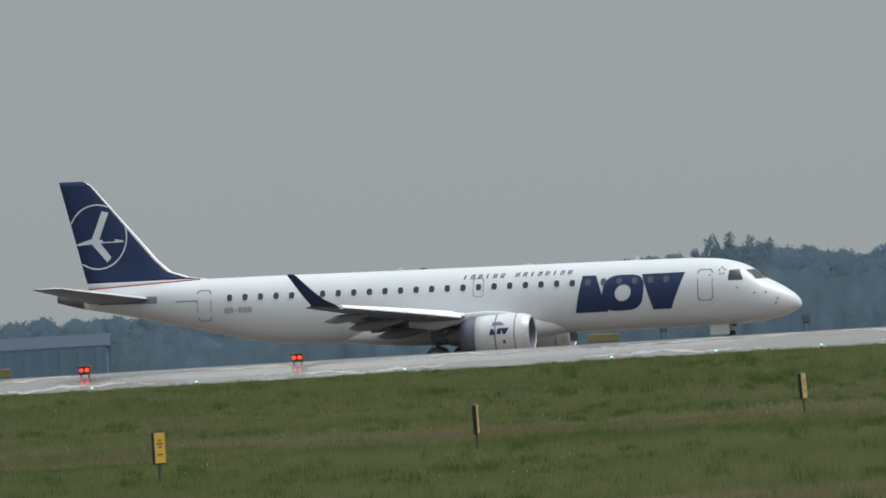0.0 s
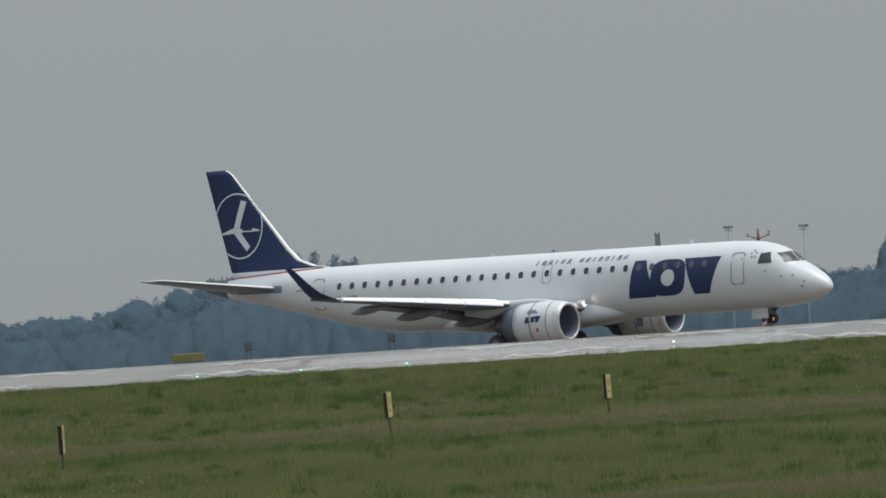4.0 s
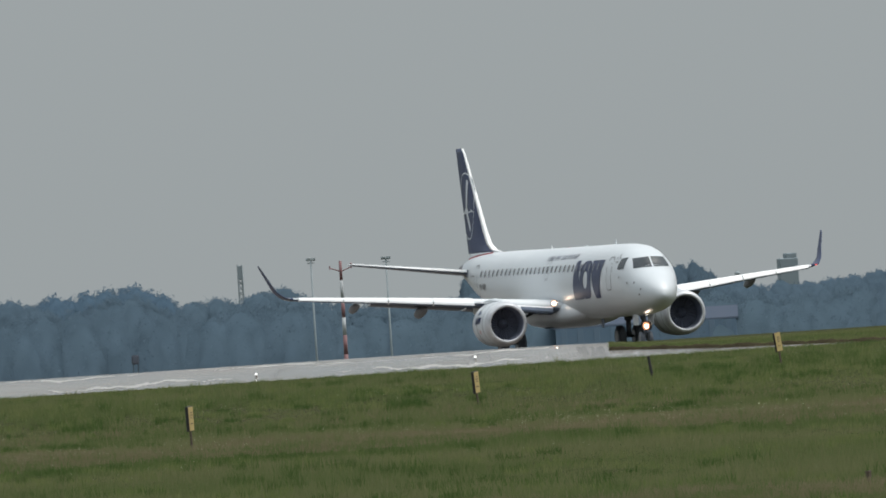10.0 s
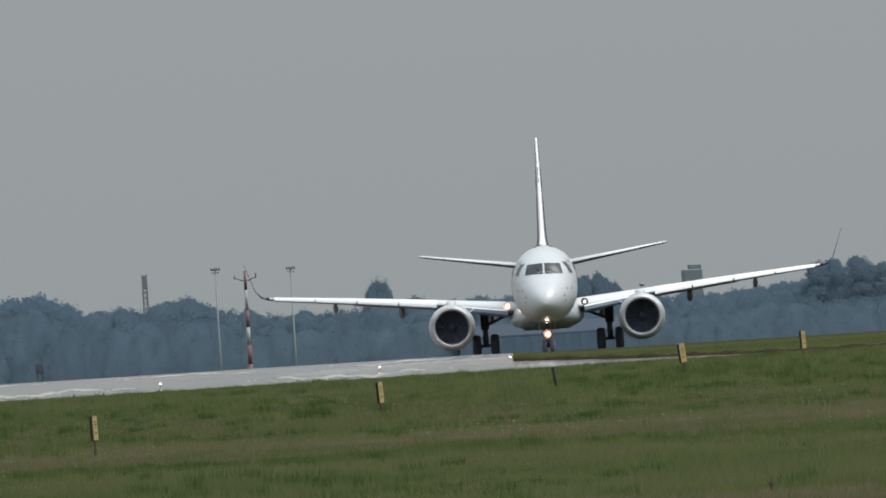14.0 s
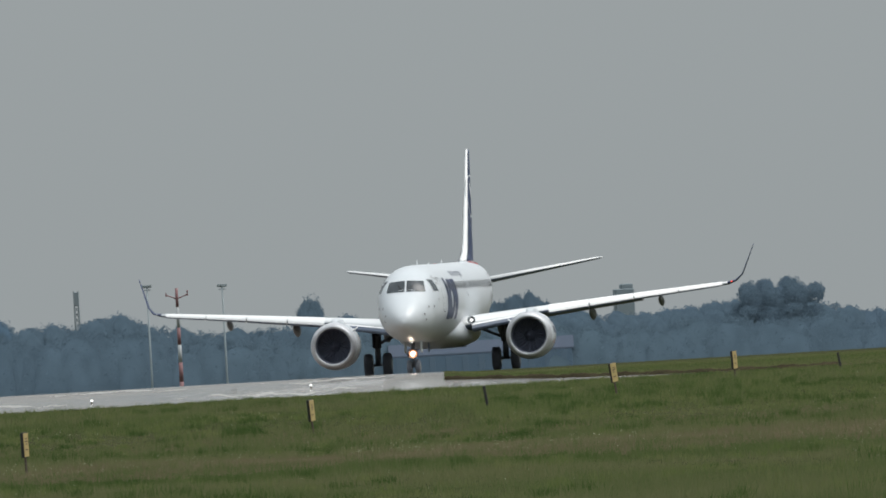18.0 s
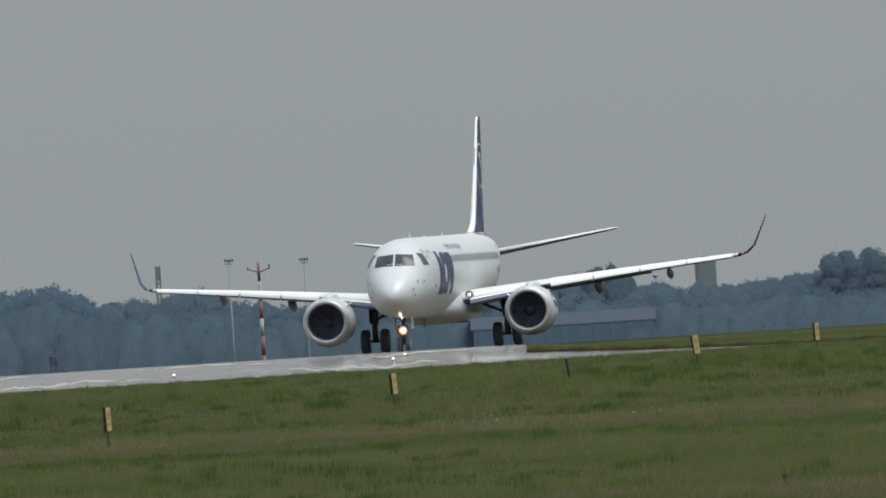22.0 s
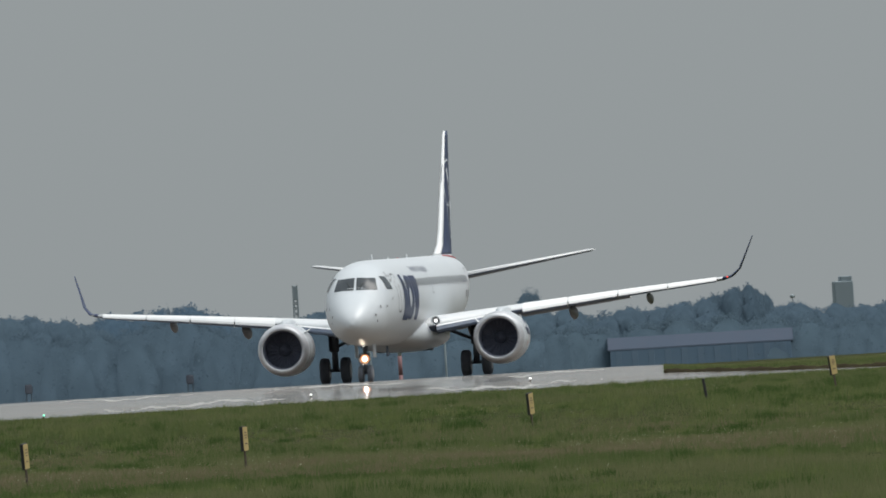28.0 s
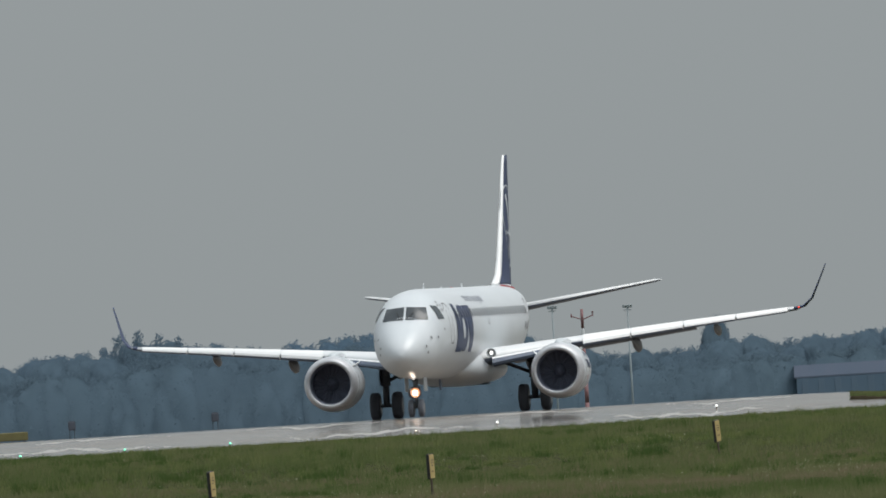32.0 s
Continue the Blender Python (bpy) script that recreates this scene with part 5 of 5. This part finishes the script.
ROUND = ((-2360, 108), (-2290, 103), (-2220, 110), (-2150, 106), (-2085, 101), (-2020, 104), (-1960, 110), (-1890, 112), (-1822, 100), (-1762, 84), (-1705, 83), (-1640, 114), (-1560, 110),
              (-1490, 110), (-1420, 104), (-1350, 92), (-1300, 78), (-1240, 68), (-1200, 60), (-1165, 60), (-1118, 72), (-1006, 46), (-968, 64), (-925, 56), (-873, 68), (-828, 76),
              (-518, 86), (-396, 76), (-352, 79), (-268, 104), (-150, 112), (0, 98), (62, 106), (127, 104), (190, 106), (250, 96), (414, 113), (460, 116), (505, 120), (550, 122), (590, 124), (630, 116), (668, 112), (704, 110), (760, 126), (815, 124), (858, 114), (905, 132), (950, 138), (985, 140), (1040, 140))
for u, lv in ROUND:
    plant(u, lv, "round", tree_rng.uniform(0.95, 1.25))
for u, lv in ((-1048, 26), (-1070, 50), (-1030, 46)):
    plant(u, lv, "loose", 0.95)
SPRUCE = ((-780, 54), (-752, 62), (-722, 54), (-690, 52), (-660, 55), (-637, 46), (-610, 58), (-588, 64), (-800, 66), (-560, 90), (-840, 72), (-870, 66))
for u, lv in SPRUCE:
    plant(u, lv + 9, "spruce", tree_rng.uniform(0.9, 1.15))
for u, lv in ((-39, 62), (-25, 64)):
    plant(u, lv, "poplar", 0.75, 2400)
for u, lv in ((312, 86), (338, 76), (362, 84)):
    plant(u, lv, "round", 0.62)
for u, lv in ((750, 77), (778, 73), (806, 71), (830, 75)):
    plant(u, lv, "high", 1.0)


def build_far_wood():
    """The closed wood behind the single trees, as one mass of leaf tufts over many low crowns."""
    rng = random.Random(23)
    out = []
    line = sorted(ROUND + SPRUCE)
    for d, under, step in ((2260, (0, 10), 20), (2235, (10, 30), 20), (2040, (18, 46), 15)):      # fills the wood up to just under its single crowns
        u = -2480
        while u < 1110:
            level = float(np.interp(u, [q[0] for q in line], [q[1] for q in line])) + rng.uniform(*under)
            level = min(level + 5, 168)
            x, y, z = spot(u, d + rng.uniform(-0.6, 0.6))
            top = height_for(level, d)
            out.append(leaf_cloud(rng, [(x, y, (top + z) / 2, rng.uniform(3.0, 4.0), (top - z) / 2 + 0.3)]
                                  + [(x + rng.uniform(-1.3, 1.3), y, top - rng.uniform(0.1, 0.9), rng.uniform(0.35, 0.7), rng.uniform(0.35, 0.8)) for _ in range(4)], 3000, 0.085, bulge=0.3))
            u += step * rng.uniform(0.7, 1.3)
    base = np.cumsum([0] + [len(q[0]) for q in out[:-1]])
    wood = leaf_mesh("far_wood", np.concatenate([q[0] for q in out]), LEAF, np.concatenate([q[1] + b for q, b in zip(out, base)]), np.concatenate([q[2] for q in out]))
    tagged(new("far_wood", wood), "wood along the horizon, tinted with painted haze", "wood", kind="stuff")


build_far_wood()

# ---------------------------------------------------------------- meadow grass


def build_grass():
    """Blades over the meadow, taller in drifts; thinner with distance."""
    rng = np.random.default_rng(8)
    out_v, out_n = [], 0

    def drift(x, y):
        return (0.5 + 0.25 * np.sin(x * 0.9 + y * 0.071 + 1.3 * np.sin(y * 0.031)) + 0.25 * np.sin(x * 0.37 - y * 0.053 + 2.0)) * (1 - 0.55 * ramp(y, 600, 690))

    def finish(name, mat, words, kind):
        nonlocal out_v
        tagged(new(name, leaf_mesh(name, np.concatenate(out_v), mat)), words, kind, kind="stuff")
        out_v = []

    def strew(n, r0, r1, a0, a1, blades, hmin, hmax, width, inside=None):
        nonlocal out_n
        r = np.sqrt(rng.uniform(r0 * r0, r1 * r1, n))
        a = rng.uniform(a0, a1, n)
        if inside is not None:
            k = inside(a, r)
            r, a = r[k], a[k]
        x, y = r * np.sin(a), r * np.cos(a)
        z = land(x, y)
        tall = drift(x, y)
        m = len(r)
        bx = (x[:, None] + rng.normal(0, 0.05, (m, blades))).ravel()
        by = (y[:, None] + rng.normal(0, 0.05, (m, blades))).ravel()
        bz = np.repeat(z, blades)
        h = (hmin + (hmax - hmin) * np.repeat(tall, blades)) * rng.uniform(0.55, 1.25, m * blades)
        w = width * rng.uniform(0.6, 1.4, m * blades)
        lean = rng.normal(0, 0.28, (m * blades, 2)) * h[:, None]
        t = rng.uniform(0, math.pi, m * blades)
        cx, cy = np.cos(t) * w, np.sin(t) * w
        v = np.empty((m * blades, 3, 3))
        v[:, 0] = np.stack([bx - cx, by - cy, bz - 0.02], 1)
        v[:, 1] = np.stack([bx + cx, by + cy, bz - 0.02], 1)
        v[:, 2] = np.stack([bx + lean[:, 0], by + lean[:, 1], bz + h], 1)
        out_v.append(v.reshape(-1, 3))
        out_n += m * blades

    a0, a1 = radians(-3.95), radians(1.85)
    strew(46000, 205, 340, a0, a1, 7, 0.06, 0.20, 0.008)
    strew(60000, 340, 480, a0, a1, 6, 0.06, 0.20, 0.010)
    strew(56000, 480, 699, a0, a1, 5, 0.06, 0.18, 0.013)
    strew(24000, 702, 845, CORNER + 0.00002, a1, 4, 0.05, 0.13, 0.018, lambda a, r: r > np.interp(a * LENS, [197, 412, 662, 760], [735.5, 716.5, 702.5, 701]))
    # tall rank tufts, thickest along the runway's edge
    for _ in range(1700):
        r = min(rng.normal(585, 40), 694) if rng.uniform() < 0.6 else rng.uniform(260, 680)
        a = rng.uniform(a0, a1)
        strew(int(rng.integers(6, 16)), r, r + 1.2, a, a + 0.5 / r, 5, 0.16, 0.36, 0.010)
    finish("meadow_grass", GRASS, "rough uncut green grass with taller tufts", "grass")

    def clumps(n, near, far, tall):
        """Single clumps, gathered in loose drifts."""
        made = 0
        while made < n:
            r0, a_mid = math.sqrt(rng.uniform(near ** 2, far ** 2)), rng.uniform(a0, a1)
            for _ in range(int(rng.integers(3, 14))):
                r, a = r0 + rng.normal(0, 9), a_mid + rng.normal(0, 2.2) / r0
                if near < r < far and not 380 < r < 428 and not 234 < r < 264:
                    strew(int(rng.integers(8, 22)), r, r + 0.8, a, a + rng.uniform(0.25, 0.8) / r, 6, tall * 0.45, tall, 0.011)
                    made += 1

    clumps(420, 215, 480, 0.28)
    clumps(700, 480, 692, 0.30)
    finish("rank_grass", RANK, "dark clumps of rank grass in the meadow", "grass")
    clumps(420, 215, 480, 0.26)
    clumps(800, 480, 694, 0.27)
    strew(13000, 480, 698, 250 / LENS, a1, 5, 0.07, 0.20, 0.012)
    strew(14000, 704, 845, CORNER + 0.0008, a1, 4, 0.05, 0.13, 0.018, lambda a, r: r > 3 + np.interp(a * LENS, [197, 412, 662, 760], [735.5, 716.5, 702.5, 701]))
    finish("fresh_grass", FRESH, "light yellow-green clumps of seeding grass", "grass")
    # drifts of dry grass in long strips
    def patchy(a, r):
        return np.sin(a * 260 + r * 0.11) + np.sin(a * 610 - r * 0.19 + 1) + rng.normal(0, 0.9, len(a)) > -0.5
    strew(15000, 383, 424, a0, a1, 6, 0.10, 0.24, 0.009, patchy)
    strew(11000, 236, 262, a0, a1, 6, 0.10, 0.22, 0.007, patchy)
    strew(3500, 455, 475, a0, a1, 5, 0.10, 0.22, 0.010, patchy)
    strew(2500, 640, 697, a0, a1, 5, 0.06, 0.16, 0.012, patchy)
    strew(3500, 702, 745, CORNER + 0.00002, a1, 4, 0.06, 0.15, 0.014, lambda a, r: np.abs(r - 2.5 - np.interp(a * LENS, [197, 412, 662, 760], [735.5, 716.5, 702.5, 701])) < 2.5)
    finish("dry_grass", STRAW, "drifts of dry straw-coloured grass in the meadow", "grass")


build_grass()


def build_flowers():
    """White flower heads in drifts among the grass."""
    rng = np.random.default_rng(4)
    vs, fs = [], []
    spots = []
    for c in range(120):
        a, r = rng.uniform(radians(-3.9), radians(1.8)), rng.uniform(300, 620)
        if rng.uniform() < 0.6:
            r = rng.normal(408, 8)
        for _ in range(rng.integers(3, 22)):
            spots.append((a + rng.normal(0, 0.0028), r + rng.normal(0, 4)))
    for a, r in spots:
        x, y = r * math.sin(a), r * math.cos(a)
        z = float(land(x, y)) + rng.uniform(0.16, 0.32)
        s = rng.uniform(0.006, 0.014)
        o = len(vs)
        vs += [(x - s, y, z), (x, y - s, z + s * 0.3), (x + s, y, z), (x, y + s, z + s * 0.3), (x, y, z + s)]
        fs += [(o, o + 1, o + 4), (o + 1, o + 2, o + 4), (o + 2, o + 3, o + 4), (o + 3, o, o + 4)]
    tagged(piece("white_flowers", vs, fs, FLOWER), "small white wild flowers scattered in the grass", "flowers", kind="stuff")


build_flowers()



def motions():
    walk(airliner, [
        (0, pose(-44.19, 1021.20, -0.939, -0.60, 0, -101.09)),
        (1, pose(-37.56, 1019.56, -0.924, -0.34, 0, -106.47)),
        (2, pose(-31.02, 1017.27, -0.902, -0.07, 0, -112.29)),
        (3, pose(-24.72, 1014.28, -0.871, 0.19, 0, -118.52)),
        (3.5, pose(-21.69, 1012.53, -0.851, 0.27, 0, -121.80)),
        (5.5, pose(-10.91, 1003.83, -0.751, 0.27, 0, -136.18)),
        (6, pose(-8.60, 1001.27, -0.723, 0.26, 0, -139.91)),
        (7, pose(-4.52, 995.75, -0.663, 0.25, 0, -147.28)),
        (8, pose(-1.15, 989.77, -0.599, 0.25, 0, -154.19)),
        (9, pose(1.50, 983.47, -0.535, 0.22, 0, -160.23)),
        (10, pose(3.54, 976.93, -0.469, 0.18, 0, -165.68)),
        (11, pose(5.00, 970.23, -0.402, 0.15, 0, -170.32)),
        (12, pose(6.01, 963.44, -0.343, 0.10, 0, -174.15)),
        (13, pose(6.62, 956.61, -0.298, 0.04, 0, -177.41)),
        (14, pose(6.88, 949.75, -0.267, -0.05, 0, -180.45)),
        (14.5, pose(6.83, 946.30, -0.254, -0.09, 0, -181.55)),
        (16.5, pose(6.01, 932.11, -0.208, 0.06, 0, -184.40)),
        (17, pose(5.73, 928.32, -0.194, 0.08, 0, -184.72)),
        (18, pose(4.98, 920.61, -0.165, 0.08, 0, -185.46)),
        (19, pose(4.13, 912.70, -0.136, 0.08, 0, -185.90)),
        (20, pose(3.19, 904.58, -0.109, 0.08, 0, -186.09)),
        (21, pose(2.23, 896.27, -0.083, 0.07, 0, -186.48)),
        (22, pose(1.20, 887.75, -0.058, 0.05, 0, -186.67)),
        (23, pose(0.10, 879.03, -0.035, 0.02, 0, -186.64)),
        (24, pose(-1.05, 870.12, -0.015, 0.03, 0, -186.53)),
        (24.5, pose(-1.60, 865.61, -0.007, 0.05, 0, -186.62)),
        (26.5, pose(-4.11, 846.71, 0.021, 0.09, 0, -186.59)),
        (27, pose(-4.72, 841.74, 0.028, 0.06, 0, -186.54)),
        (28, pose(-5.94, 831.67, 0.040, 0.02, 0, -186.21)),
        (29, pose(-7.11, 821.47, 0.054, 0.06, 0, -186.07)),
        (30, pose(-8.32, 811.18, 0.069, 0.08, 0, -186.31)),
        (31, pose(-9.54, 800.83, 0.080, 0.10, 0, -186.39)),
        (32, pose(-10.77, 790.44, 0.085, 0.18, 0, -186.15)),
    ])


motions()
